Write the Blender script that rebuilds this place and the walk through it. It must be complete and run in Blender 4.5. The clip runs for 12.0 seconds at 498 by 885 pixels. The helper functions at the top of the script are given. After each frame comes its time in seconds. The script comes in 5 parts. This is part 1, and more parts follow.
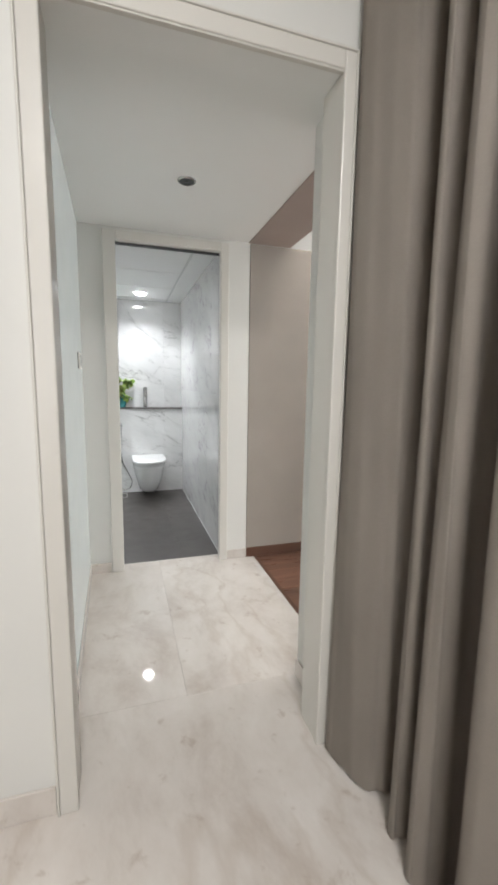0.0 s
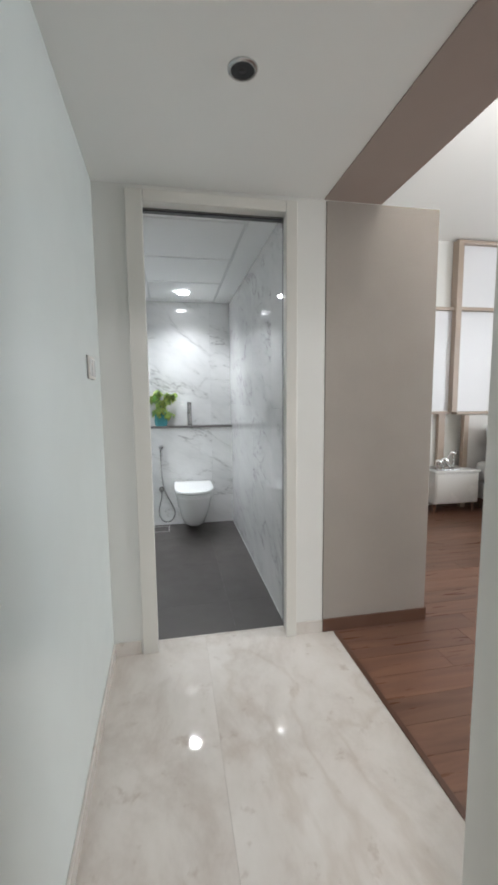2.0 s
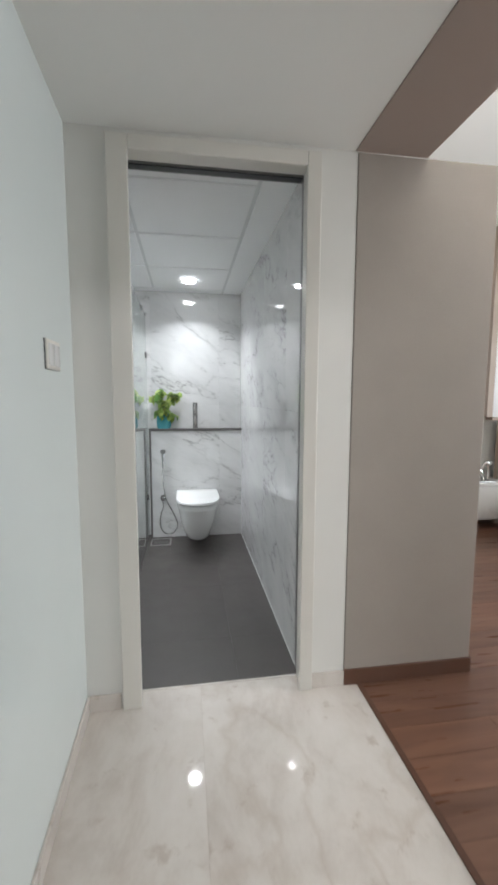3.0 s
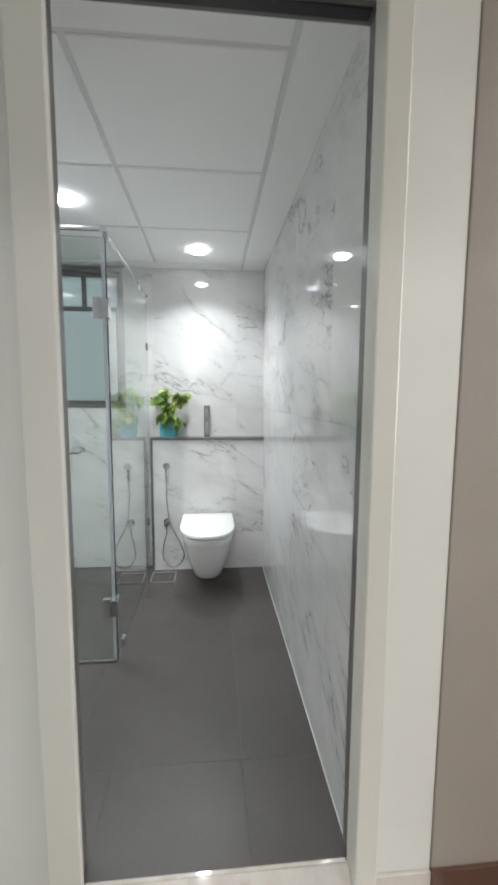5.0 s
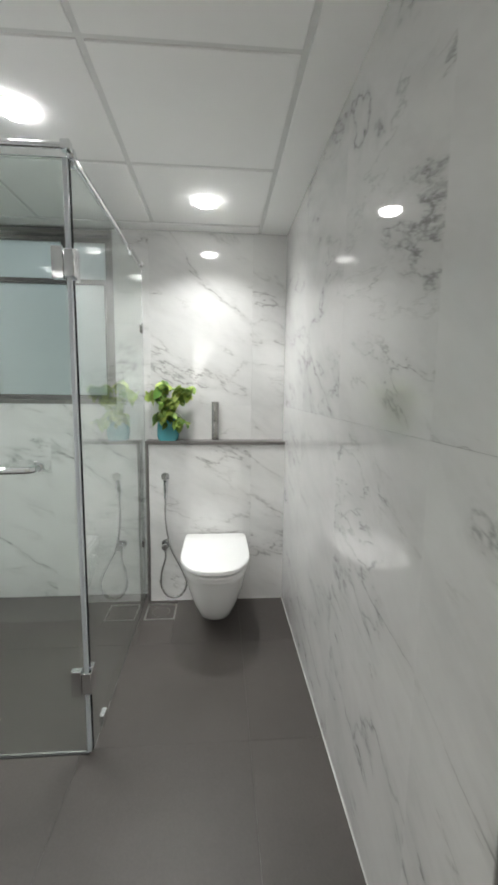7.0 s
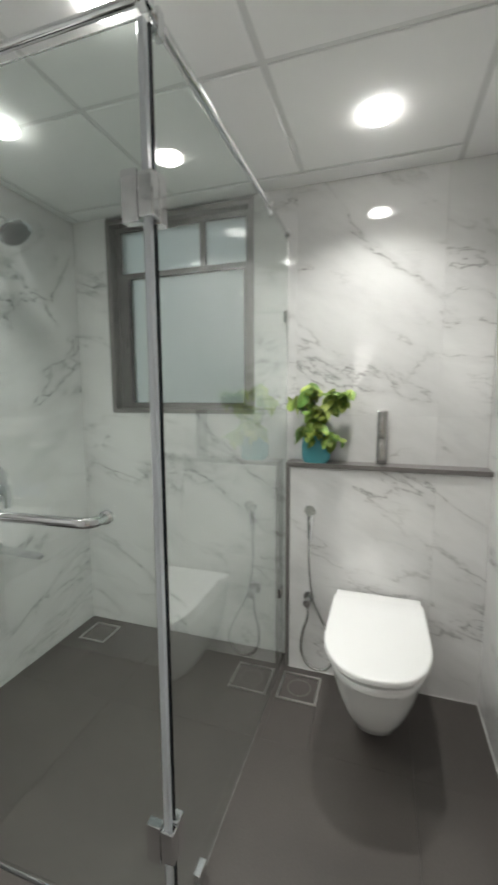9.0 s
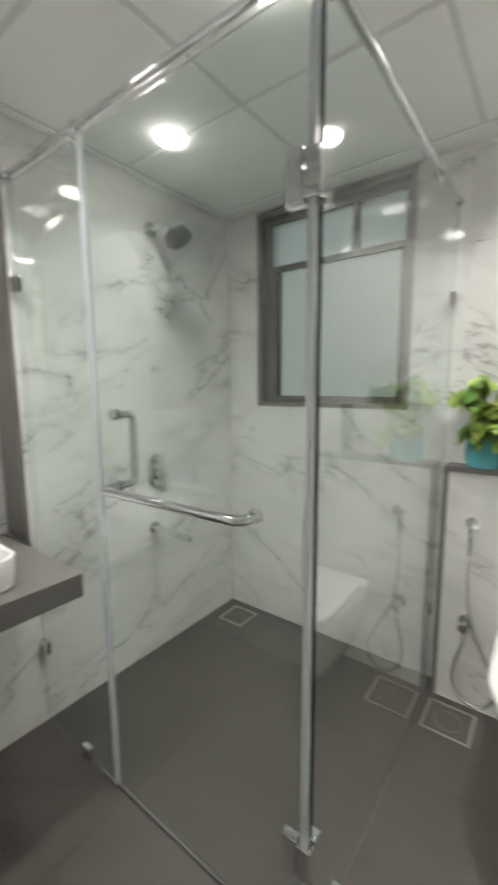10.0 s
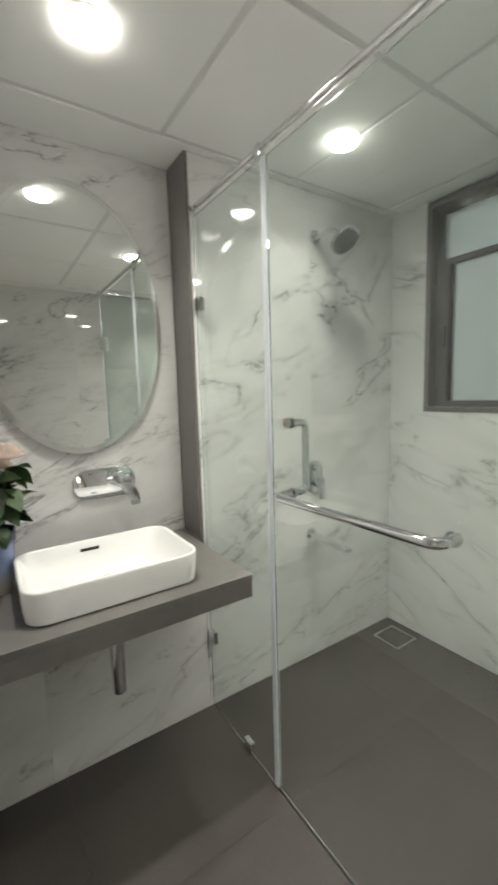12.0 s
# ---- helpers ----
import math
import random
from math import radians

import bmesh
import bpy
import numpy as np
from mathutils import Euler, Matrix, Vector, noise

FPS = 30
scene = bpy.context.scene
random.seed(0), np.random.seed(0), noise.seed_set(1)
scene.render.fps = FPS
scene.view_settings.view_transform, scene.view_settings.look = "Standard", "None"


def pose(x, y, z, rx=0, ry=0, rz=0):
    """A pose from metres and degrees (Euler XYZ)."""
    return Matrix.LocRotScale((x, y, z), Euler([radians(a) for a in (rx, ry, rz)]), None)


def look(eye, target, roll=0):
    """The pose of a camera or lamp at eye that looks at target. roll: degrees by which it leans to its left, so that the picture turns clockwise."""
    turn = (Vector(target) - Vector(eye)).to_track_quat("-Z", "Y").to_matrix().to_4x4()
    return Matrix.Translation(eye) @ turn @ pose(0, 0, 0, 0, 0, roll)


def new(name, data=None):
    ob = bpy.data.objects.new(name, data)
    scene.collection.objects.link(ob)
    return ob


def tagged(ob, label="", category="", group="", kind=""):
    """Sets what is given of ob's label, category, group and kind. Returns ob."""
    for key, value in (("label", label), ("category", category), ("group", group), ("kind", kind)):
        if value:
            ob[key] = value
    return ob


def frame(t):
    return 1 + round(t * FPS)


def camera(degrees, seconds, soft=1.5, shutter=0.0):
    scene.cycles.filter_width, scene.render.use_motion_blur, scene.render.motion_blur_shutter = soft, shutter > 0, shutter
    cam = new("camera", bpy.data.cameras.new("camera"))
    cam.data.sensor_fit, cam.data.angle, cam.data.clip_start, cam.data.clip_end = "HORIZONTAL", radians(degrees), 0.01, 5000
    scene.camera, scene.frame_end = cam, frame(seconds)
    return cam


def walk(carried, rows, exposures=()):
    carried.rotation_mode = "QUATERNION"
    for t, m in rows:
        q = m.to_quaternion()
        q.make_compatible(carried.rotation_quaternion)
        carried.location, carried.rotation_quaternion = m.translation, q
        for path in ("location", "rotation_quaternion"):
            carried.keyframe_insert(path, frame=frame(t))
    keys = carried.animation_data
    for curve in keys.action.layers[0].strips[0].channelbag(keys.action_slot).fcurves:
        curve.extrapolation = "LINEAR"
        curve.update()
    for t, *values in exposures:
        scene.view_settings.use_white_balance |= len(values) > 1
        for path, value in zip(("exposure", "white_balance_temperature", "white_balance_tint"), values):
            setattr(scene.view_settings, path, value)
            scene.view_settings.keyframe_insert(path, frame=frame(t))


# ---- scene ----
cam = camera(63.1, 12.0, soft=3.0, shutter=0.5)
PATH = [
    (0, (0.72, 3.124, 1.261), (1.31, 5.014, 0.978), 0.9),
    (0.5, (0.714, 3.276, 1.253), (1.243, 5.185, 0.974), -1.2),
    (1, (0.785, 3.509, 1.246), (1.129, 5.459, 0.963), -1.0),
    (1.5, (0.821, 3.72, 1.253), (1.052, 5.682, 0.944), -0.5),
    (2, (0.804, 3.902, 1.259), (1.171, 5.855, 1.035), -0.6),
    (2.5, (0.81, 4.068, 1.25), (1.206, 6.013, 1.006), -0.4),
    (2.7, (0.842, 4.148, 1.249), (1.179, 6.107, 1.031), -0.7),
    (4.3, (0.972, 4.767, 1.253), (1.232, 6.738, 1.037), 1.1),
    (4.5, (0.943, 4.827, 1.261), (1.21, 6.797, 1.038), 0.7),
    (5, (1.008, 4.982, 1.265), (1.189, 6.962, 1.049), 0.3),
    (5.5, (1.053, 5.081, 1.257), (1.176, 7.062, 1.014), -0.1),
    (6, (1.039, 5.222, 1.26), (1.17, 7.202, 1.005), 0.9),
    (6.5, (1.0, 5.393, 1.265), (1.194, 7.37, 1.037), -0.5),
    (6.7, (0.994, 5.452, 1.27), (1.186, 7.427, 1.018), 0.1),
    (8.3, (1.0, 5.96, 1.299), (0.753, 7.929, 1.047), -0.1),
    (8.5, (0.998, 6.029, 1.291), (0.689, 7.988, 1.032), -0.4),
    (9, (0.971, 6.155, 1.288), (0.349, 8.041, 1.049), -0.3),
    (9.5, (0.948, 6.221, 1.294), (0.052, 7.987, 1.014), 0.5),
    (10, (0.904, 6.197, 1.298), (-0.295, 7.774, 1.021), -0.4),
    (10.5, (0.839, 6.186, 1.302), (-0.737, 7.394, 1.07), 0.1),
    (11, (0.814, 6.159, 1.303), (-0.818, 7.294, 1.081), -0.4),
    (11.5, (0.8, 6.129, 1.309), (-0.943, 7.085, 1.091), -0.3),
    (12, (0.82, 6.148, 1.309), (-0.842, 7.235, 1.066), -1.7),
]
EXPOSURES = [(0.0, 0.66, 6500, 11), (0.5, 0.6, 6250, 10), (1.5, 0.46, 6300, 10), (2.5, 0.34, 6350, 11), (4.5, 0.5, 6450, 10), (5.5, 0.52, 6600, 10),
             (6.5, 0.48, 6800, 10), (8.5, 0.2, 7000, 10), (9.5, 0.18, 7150, 10), (10.5, 0.36, 7450, 9), (11.0, 0.36, 7500, 9), (12.0, 0.34, 7550, 9)]
walk(cam, [(t, look(eye, target, roll)) for t, eye, target, roll in PATH], EXPOSURES)

# ---- light ----
world = bpy.data.worlds.new("world")
scene.world = world
world.use_nodes = True
sky = world.node_tree.nodes.new("ShaderNodeTexSky")
sky.sky_type, sky.sun_disc, sky.sun_elevation, sky.sun_rotation = "NISHITA", False, radians(40), radians(200)
world.node_tree.links.new(sky.outputs[0], world.node_tree.nodes["Background"].inputs[0])
world.node_tree.nodes["Background"].inputs[1].default_value = 0.08


def area_light(name, m, power, size, size_y=None, colour=(1, 1, 1), shape="RECTANGLE", spread=180):
    d = bpy.data.lights.new(name, "AREA")
    d.energy, d.shape, d.size, d.color, d.spread = power, shape, size, colour, radians(spread)
    if size_y:
        d.size_y = size_y
    ob = new(name, d)
    ob.matrix_world = m
    return ob


COOL = (0.965, 1.0, 1.03)
WARM = (1.0, 0.93, 0.86)
BATH_LAMPS = [(0.928, 7.626, 4.7), (0.335, 7.03, 2.4), (-0.27, 7.30, 2.2), (-0.263, 6.435, 3.8)]
for bx, by, power in BATH_LAMPS:
    area_light("downlight_glow", pose(bx, by, 2.160), power, 0.09, colour=COOL, shape="DISK", spread=121)
# area lamp added behind the walker for an unseen window; none is built
area_light("daylight", look((0.2, 0.36, 1.5), (0.8, 4.0, 1.2)), 23, 1.9, 1.7, colour=(0.97, 0.99, 1.0))
# soft fill added under the first room's ceiling, with no fitting built for it
area_light("first_room_fill", look((0.75, 2.4, 2.735), (0.75, 2.4, 0)), 34, 0.5, 0.5, colour=(0.99, 0.99, 0.99))
# area lamp added inside the bedroom, standing in for a window out of view
area_light("bedroom_daylight", look((6.1, 4.7, 1.6), (1.0, 5.3, 1.2)), 80, 1.8, 1.7, colour=(0.92, 0.97, 1.0))
# the bedroom's cove strip, lighting its ceiling
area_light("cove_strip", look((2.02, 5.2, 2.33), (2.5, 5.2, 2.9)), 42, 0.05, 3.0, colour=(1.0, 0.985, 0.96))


# ---- materials ----
def mat(name, colour=(0.8, 0.8, 0.8), rough=0.5, metal=0.0, build=None):
    m = bpy.data.materials.new(name)
    m.use_nodes = True
    n = m.node_tree.nodes["Principled BSDF"]
    n.inputs["Base Color"].default_value = (*colour, 1)
    n.inputs["Roughness"].default_value = rough
    n.inputs["Metallic"].default_value = metal
    if build:
        build(m.node_tree, n)
    return m


def node(t, kind, **values):
    n = t.nodes.new(kind)
    for k, v in values.items():
        n.inputs[k].default_value = v
    return n


def place(t, scale=(1, 1, 1), turn=(0, 0, 0), shift=0.0):
    """World position, shifted at random for each piece, then turned and scaled."""
    geo = t.nodes.new("ShaderNodeNewGeometry")
    mp = t.nodes.new("ShaderNodeMapping")
    mp.vector_type = "POINT"
    mp.inputs["Scale"].default_value = scale
    mp.inputs["Rotation"].default_value = [radians(a) for a in turn]
    if shift:
        info = t.nodes.new("ShaderNodeObjectInfo")
        mul = t.nodes.new("ShaderNodeMath")
        mul.operation = "MULTIPLY"
        mul.inputs[1].default_value = shift
        t.links.new(info.outputs["Random"], mul.inputs[0])
        add = t.nodes.new("ShaderNodeVectorMath")
        add.operation = "ADD"
        t.links.new(geo.outputs["Position"], add.inputs[0])
        t.links.new(mul.outputs[0], add.inputs[1])
        t.links.new(add.outputs[0], mp.inputs["Vector"])
    else:
        t.links.new(geo.outputs["Position"], mp.inputs["Vector"])
    return mp.outputs[0]


def noise_of(t, vec, scale, detail=4.0, rough=0.55, distort=0.0):
    n = node(t, "ShaderNodeTexNoise", Scale=scale, Detail=detail, Roughness=rough, Distortion=distort)
    t.links.new(vec, n.inputs["Vector"])
    return n.outputs["Fac"]


def ramp(t, fac, stops):
    r = t.nodes.new("ShaderNodeValToRGB")
    e = r.color_ramp.elements
    while len(e) < len(stops):
        e.new(0.5)
    for el, (p, c) in zip(e, stops):
        el.position = p
        el.color = (*c, 1) if len(c) == 3 else c
    t.links.new(fac, r.inputs["Fac"])
    return r.outputs["Color"]


def mix(t, fac, a, b, mode="MIX"):
    m = t.nodes.new("ShaderNodeMix")
    m.data_type, m.blend_type = "RGBA", mode
    for key, v in ((0, fac), (6, a), (7, b)):
        if isinstance(v, (int, float)):
            m.inputs[key].default_value = v
        elif isinstance(v, tuple):
            m.inputs[key].default_value = (*v, 1)
        else:
            t.links.new(v, m.inputs[key])
    return m.outputs[2]


def bump(t, n, fac, strength=0.1, distance=0.002):
    b = node(t, "ShaderNodeBump", Strength=strength, Distance=distance)
    t.links.new(fac, b.inputs["Height"])
    t.links.new(b.outputs[0], n.inputs["Normal"])


def math_of(t, op, a, b=0.0):
    m = t.nodes.new("ShaderNodeMath")
    m.operation = op
    for i, v in enumerate((a, b)):
        if isinstance(v, (int, float)):
            m.inputs[i].default_value = v
        else:
            t.links.new(v, m.inputs[i])
    return m.outputs[0]


def vein(t, vec, scale, width, distort=1.2, detail=6.0, rough=0.5):
    """1 on thin winding lines, 0 elsewhere."""
    n = noise_of(t, vec, scale, detail, rough, distort)
    d = math_of(t, "ABSOLUTE", math_of(t, "SUBTRACT", n, 0.5))
    return ramp(t, d, [(0.0, (1, 1, 1)), (width, (0, 0, 0))])


def wall_plane(t, scale, turn, shift=0.0):
    """Coordinates along and up an upright wall, turned in its plane, then stretched."""
    geo = t.nodes.new("ShaderNodeNewGeometry")
    sep = t.nodes.new("ShaderNodeSeparateXYZ")
    t.links.new(geo.outputs["Position"], sep.inputs[0])
    along = math_of(t, "SUBTRACT", sep.outputs[0], sep.outputs[1])
    info = t.nodes.new("ShaderNodeObjectInfo")
    comb = t.nodes.new("ShaderNodeCombineXYZ")
    t.links.new(along, comb.inputs[0])
    t.links.new(math_of(t, "MULTIPLY", info.outputs["Random"], shift), comb.inputs[1])
    t.links.new(sep.outputs[2], comb.inputs[2])
    mp = t.nodes.new("ShaderNodeVectorRotate")
    mp.rotation_type = "Y_AXIS"
    mp.inputs["Angle"].default_value = radians(turn)
    t.links.new(comb.outputs[0], mp.inputs["Vector"])
    sc = t.nodes.new("ShaderNodeVectorMath")
    sc.operation = "MULTIPLY"
    sc.inputs[1].default_value = scale
    t.links.new(mp.outputs[0], sc.inputs[0])
    return sc.outputs[0]


def wall_marble(t, n):
    def times(*fs):
        out = fs[0]
        for f in fs[1:]:
            out = math_of(t, "MULTIPLY", out, f)
        return out

    v = wall_plane(t, (0.68, 1.0, 1.85), -28, 9.0)
    w = wall_plane(t, (0.62, 1.0, 2.0), -11, 9.0)
    cloud = ramp(t, noise_of(t, v, 2.4, 7, 0.66), [(0.30, (0.58, 0.58, 0.577)), (0.48, (0.655, 0.653, 0.647)), (0.66, (0.70, 0.698, 0.69))])
    gate = ramp(t, noise_of(t, v, 1.3, 2), [(0.43, (0, 0, 0)), (0.56, (1, 1, 1))])
    gate2 = ramp(t, noise_of(t, w, 2.1, 2), [(0.47, (0, 0, 0)), (0.61, (1, 1, 1))])
    broken = ramp(t, noise_of(t, w, 13, 4, 0.7), [(0.40, (0.05,) * 3), (0.56, (1, 1, 1))])
    flake = ramp(t, noise_of(t, v, 26, 5, 0.75), [(0.50, (0, 0, 0)), (0.60, (1, 1, 1))])
    # long cracks with a grey halo, flakes beside them, and fine wisps
    halo = vein(t, v, 1.15, 0.050, 0.35, 9.0, 0.58)
    band = vein(t, v, 1.15, 0.016, 0.35, 9.0, 0.58)
    crack = vein(t, v, 1.15, 0.007, 0.35, 9.0, 0.58)
    wisp = vein(t, w, 1.9, 0.008, 0.3, 9.0, 0.60)
    mist = vein(t, w, 1.9, 0.050, 0.3, 9.0, 0.60)
    c = mix(t, times(halo, gate, 0.36), cloud, (0.44, 0.44, 0.44))
    c = mix(t, times(mist, gate2, 0.24), c, (0.44, 0.44, 0.435))
    c = mix(t, times(band, gate, flake, 0.5), c, (0.24, 0.235, 0.23))
    c = mix(t, times(crack, gate, broken, 0.72), c, (0.13, 0.125, 0.12))
    c = mix(t, times(wisp, gate2, broken, 0.8), c, (0.17, 0.165, 0.16))
    t.links.new(c, n.inputs["Base Color"])
    n.inputs["Roughness"].default_value = 0.0
    n.inputs["IOR"].default_value = 1.72


def floor_marble(t, n):
    v = place(t, (1.0, 1.0, 1.0), (0, 0, 24), 7.0)
    st = place(t, (1.5, 0.9, 1.0), (0, 0, 34), 7.0)
    c = ramp(t, noise_of(t, st, 2.6, 7, 0.68, 0.3), [(0.3, (0.53, 0.47, 0.42)), (0.48, (0.64, 0.59, 0.54)), (0.70, (0.71, 0.665, 0.62))])
    spot = ramp(t, noise_of(t, v, 11.0, 5, 0.65, 0.3), [(0.60, (0, 0, 0)), (0.70, (1, 1, 1))])
    c = mix(t, math_of(t, "MULTIPLY", spot, 0.5), c, (0.40, 0.32, 0.26))
    thin = vein(t, st, 0.8, 0.02, 0.5)
    c = mix(t, math_of(t, "MULTIPLY", thin, 0.3), c, (0.44, 0.36, 0.29))
    t.links.new(c, n.inputs["Base Color"])
    r = ramp(t, noise_of(t, v, 14, 3), [(0.3, (0.028,) * 3), (0.7, (0.05,) * 3)])
    t.links.new(r, n.inputs["Roughness"])


def grey_tile(t, n):
    v = place(t, shift=5.0)
    c = ramp(t, noise_of(t, v, 3.0, 5, 0.6), [(0.3, (0.063, 0.055, 0.0512)), (0.7, (0.0755, 0.066, 0.0615))])
    g = ramp(t, noise_of(t, v, 160, 2), [(0.3, (0.92,) * 3), (0.7, (1.05,) * 3)])
    t.links.new(mix(t, 1.0, c, g, "MULTIPLY"), n.inputs["Base Color"])
    t.links.new(ramp(t, noise_of(t, v, 8, 3), [(0.3, (0.36,) * 3), (0.7, (0.46,) * 3)]), n.inputs["Roughness"])
    bump(t, n, noise_of(t, v, 240, 2), 0.08, 0.001)


def stone_grey(t, n):
    v = place(t)
    c = ramp(t, noise_of(t, v, 18.0, 5, 0.6), [(0.3, (0.128, 0.120, 0.115)), (0.7, (0.148, 0.139, 0.133))])
    t.links.new(c, n.inputs["Base Color"])
    t.links.new(ramp(t, noise_of(t, v, 60, 3), [(0.3, (0.28,) * 3), (0.7, (0.33,) * 3)]), n.inputs["Roughness"])


def plank_wood(t, n):
    v = place(t, (0.55, 6.0, 6.0), (0, 0, 0), 11.0)
    c = ramp(t, noise_of(t, v, 2.2, 8, 0.65, 0.9), [(0.25, (0.12, 0.055, 0.034)), (0.5, (0.18, 0.088, 0.056)), (0.75, (0.235, 0.125, 0.083))])
    info = t.nodes.new("ShaderNodeObjectInfo")
    tint = ramp(t, info.outputs["Random"], [(0.0, (0.82,) * 3), (1.0, (1.15, 1.13, 1.1))])
    t.links.new(mix(t, 1.0, c, tint, "MULTIPLY"), n.inputs["Base Color"])
    t.links.new(ramp(t, noise_of(t, v, 6, 3), [(0.3, (0.26,) * 3), (0.7, (0.38,) * 3)]), n.inputs["Roughness"])
    bump(t, n, noise_of(t, v, 12, 4), 0.06, 0.001)


def painted(base, spread=0.03, rough=(0.45, 0.6), grain=220):
    def b(t, n):
        v = place(t)
        lo = tuple(max(0, c - spread) for c in base)
        hi = tuple(min(1, c + spread * 0.6) for c in base)
        t.links.new(ramp(t, noise_of(t, v, 1.6, 5), [(0.3, lo), (0.7, hi)]), n.inputs["Base Color"])
        t.links.new(ramp(t, noise_of(t, v, 6, 3), [(0.3, (rough[0],) * 3), (0.7, (rough[1],) * 3)]), n.inputs["Roughness"])
        bump(t, n, noise_of(t, v, grain, 2), 0.05, 0.0008)
    return b


def weave(base, scale=260, stripe=(1, 1, 1), rough=0.85, depth=1.0):
    def b(t, n):
        v = place(t, stripe)
        f = noise_of(t, v, scale, 3)
        c = ramp(t, f, [(0.3, tuple(x * (1 - 0.14 * depth) for x in base)), (0.7, tuple(x * (1 + 0.10 * depth) for x in base))])
        big = ramp(t, noise_of(t, place(t), 2.5, 4), [(0.3, (0.94,) * 3), (0.7, (1.04,) * 3)])
        t.links.new(mix(t, 1.0, c, big, "MULTIPLY"), n.inputs["Base Color"])
        n.inputs["Roughness"].default_value = rough
        bump(t, n, f, 0.12 * depth, 0.001)
    return b


MARBLE = mat("polished_white_marble_tile", build=wall_marble)
CREAM = mat("polished_cream_marble", build=floor_marble)
GREY_TILE = mat("matt_grey_tile", build=grey_tile)
GREY_STONE = mat("grey_stone", build=stone_grey)
GROUT = mat("white_grout", (0.64, 0.64, 0.63), 0.6)
DARK_GROUT = mat("grey_grout", (0.062, 0.058, 0.056), 0.6)
CREAM_GROUT = mat("cream_grout", (0.50, 0.44, 0.38), 0.5)
WOOD = mat("red_brown_plank", build=plank_wood)
WOOD_GAP = mat("plank_gap", (0.06, 0.028, 0.018), 0.8)
PAINT = mat("off_white_paint", build=painted((0.71, 0.70, 0.665), 0.015))
CEIL = mat("ceiling_paint", build=painted((0.85, 0.85, 0.825), 0.008))
TRIM = mat("white_satin_enamel", build=painted((0.655, 0.63, 0.58), 0.008, (0.30, 0.34), 300))
LACQUER = mat("pale_gloss_lacquer", build=painted((0.72, 0.775, 0.76), 0.008, (0.24, 0.27), 40))
TAUPE = mat("taupe_fabric_panel", build=weave((0.335, 0.295, 0.262), 900, (1, 1, 0.15), 0.7, 0.35))
TAUPE_SMOOTH = mat("taupe_laminate", build=painted((0.37, 0.30, 0.265), 0.010, (0.4, 0.5), 120))
SKIRT_WOOD = mat("brown_skirting", build=painted((0.115, 0.057, 0.038), 0.02, (0.3, 0.4), 80))
CURTAIN = mat("beige_curtain", build=weave((0.44, 0.39, 0.338), 700, (1, 1, 0.4), 0.9, 0.5))
TILE_CEIL = mat("white_ceiling_panel", build=painted((0.915, 0.917, 0.913), 0.006, (0.6, 0.7), 400))
TBAR = mat("ceiling_grid_bar", (0.74, 0.745, 0.74), 0.6)
CHROME = mat("chrome", (0.76, 0.77, 0.78), 0.05, 1.0)
STEEL = mat("brushed_steel", (0.46, 0.46, 0.46), 0.26, 1.0)
CERAMIC = mat("white_ceramic", build=painted((0.75, 0.75, 0.745), 0.008, (0.06, 0.09), 20))
SEAT_PLASTIC = mat("white_seat_plastic", build=painted((0.72, 0.72, 0.715), 0.006, (0.14, 0.24), 60))
MIRROR = mat("mirror", (0.83, 0.85, 0.835), 0.005, 1.0)
BEVEL = mat("mirror_bevel", (0.83, 0.85, 0.835), 0.14, 1.0)
HOSE = mat("woven_steel_hose", (0.72, 0.72, 0.71), 0.24, 1.0)
BLACK = mat("black_plastic", (0.012, 0.012, 0.013), 0.4)
ALU = mat("grey_window_aluminium", build=painted((0.105, 0.10, 0.097), 0.01, (0.35, 0.45), 120))
SEAL = mat("clear_seal", (0.62, 0.66, 0.70), 0.22)
GLASS_EDGE = mat("green_glass_edge", (0.012, 0.018, 0.02), 0.15)


def glass_mat(name, colour, rough=0.0):
    m = mat(name, colour, rough)
    n = m.node_tree.nodes["Principled BSDF"]
    n.inputs["Transmission Weight"].default_value = 1.0
    n.inputs["IOR"].default_value = 1.45
    return m


GLASS = glass_mat("shower_glass", (0.875, 0.94, 0.91))
FROST = glass_mat("frosted_glass", (0.86, 0.92, 0.93), 0.5)
FROST.node_tree.nodes["Principled BSDF"].inputs["Coat Weight"].default_value = 1.0
FROST.node_tree.nodes["Principled BSDF"].inputs["Coat Roughness"].default_value = 0.01


def glow(name, colour, strength):
    m = mat(name, colour, 0.5)
    n = m.node_tree.nodes["Principled BSDF"]
    n.inputs["Emission Color"].default_value = (*colour, 1)
    n.inputs["Emission Strength"].default_value = strength
    return m


LED = glow("lit_diffuser", COOL, 24.0)
DUSK = glow("outdoor_backdrop", (0.52, 0.58, 0.575), 0.25)


# ---- mesh helpers ----
def box(bm, x0, x1, y0, y1, z0, z1, bevel=0.0, segments=2):
    r = bmesh.ops.create_cube(bm, size=1.0)
    vs = r["verts"]
    bmesh.ops.scale(bm, vec=(abs(x1 - x0), abs(y1 - y0), abs(z1 - z0)), verts=vs)
    bmesh.ops.translate(bm, vec=((x0 + x1) / 2, (y0 + y1) / 2, (z0 + z1) / 2), verts=vs)
    if bevel:
        es = list({e for v in vs for e in v.link_edges})
        bmesh.ops.bevel(bm, geom=es, offset=bevel, segments=segments, profile=0.5, affect="EDGES", clamp_overlap=True)
    return bm


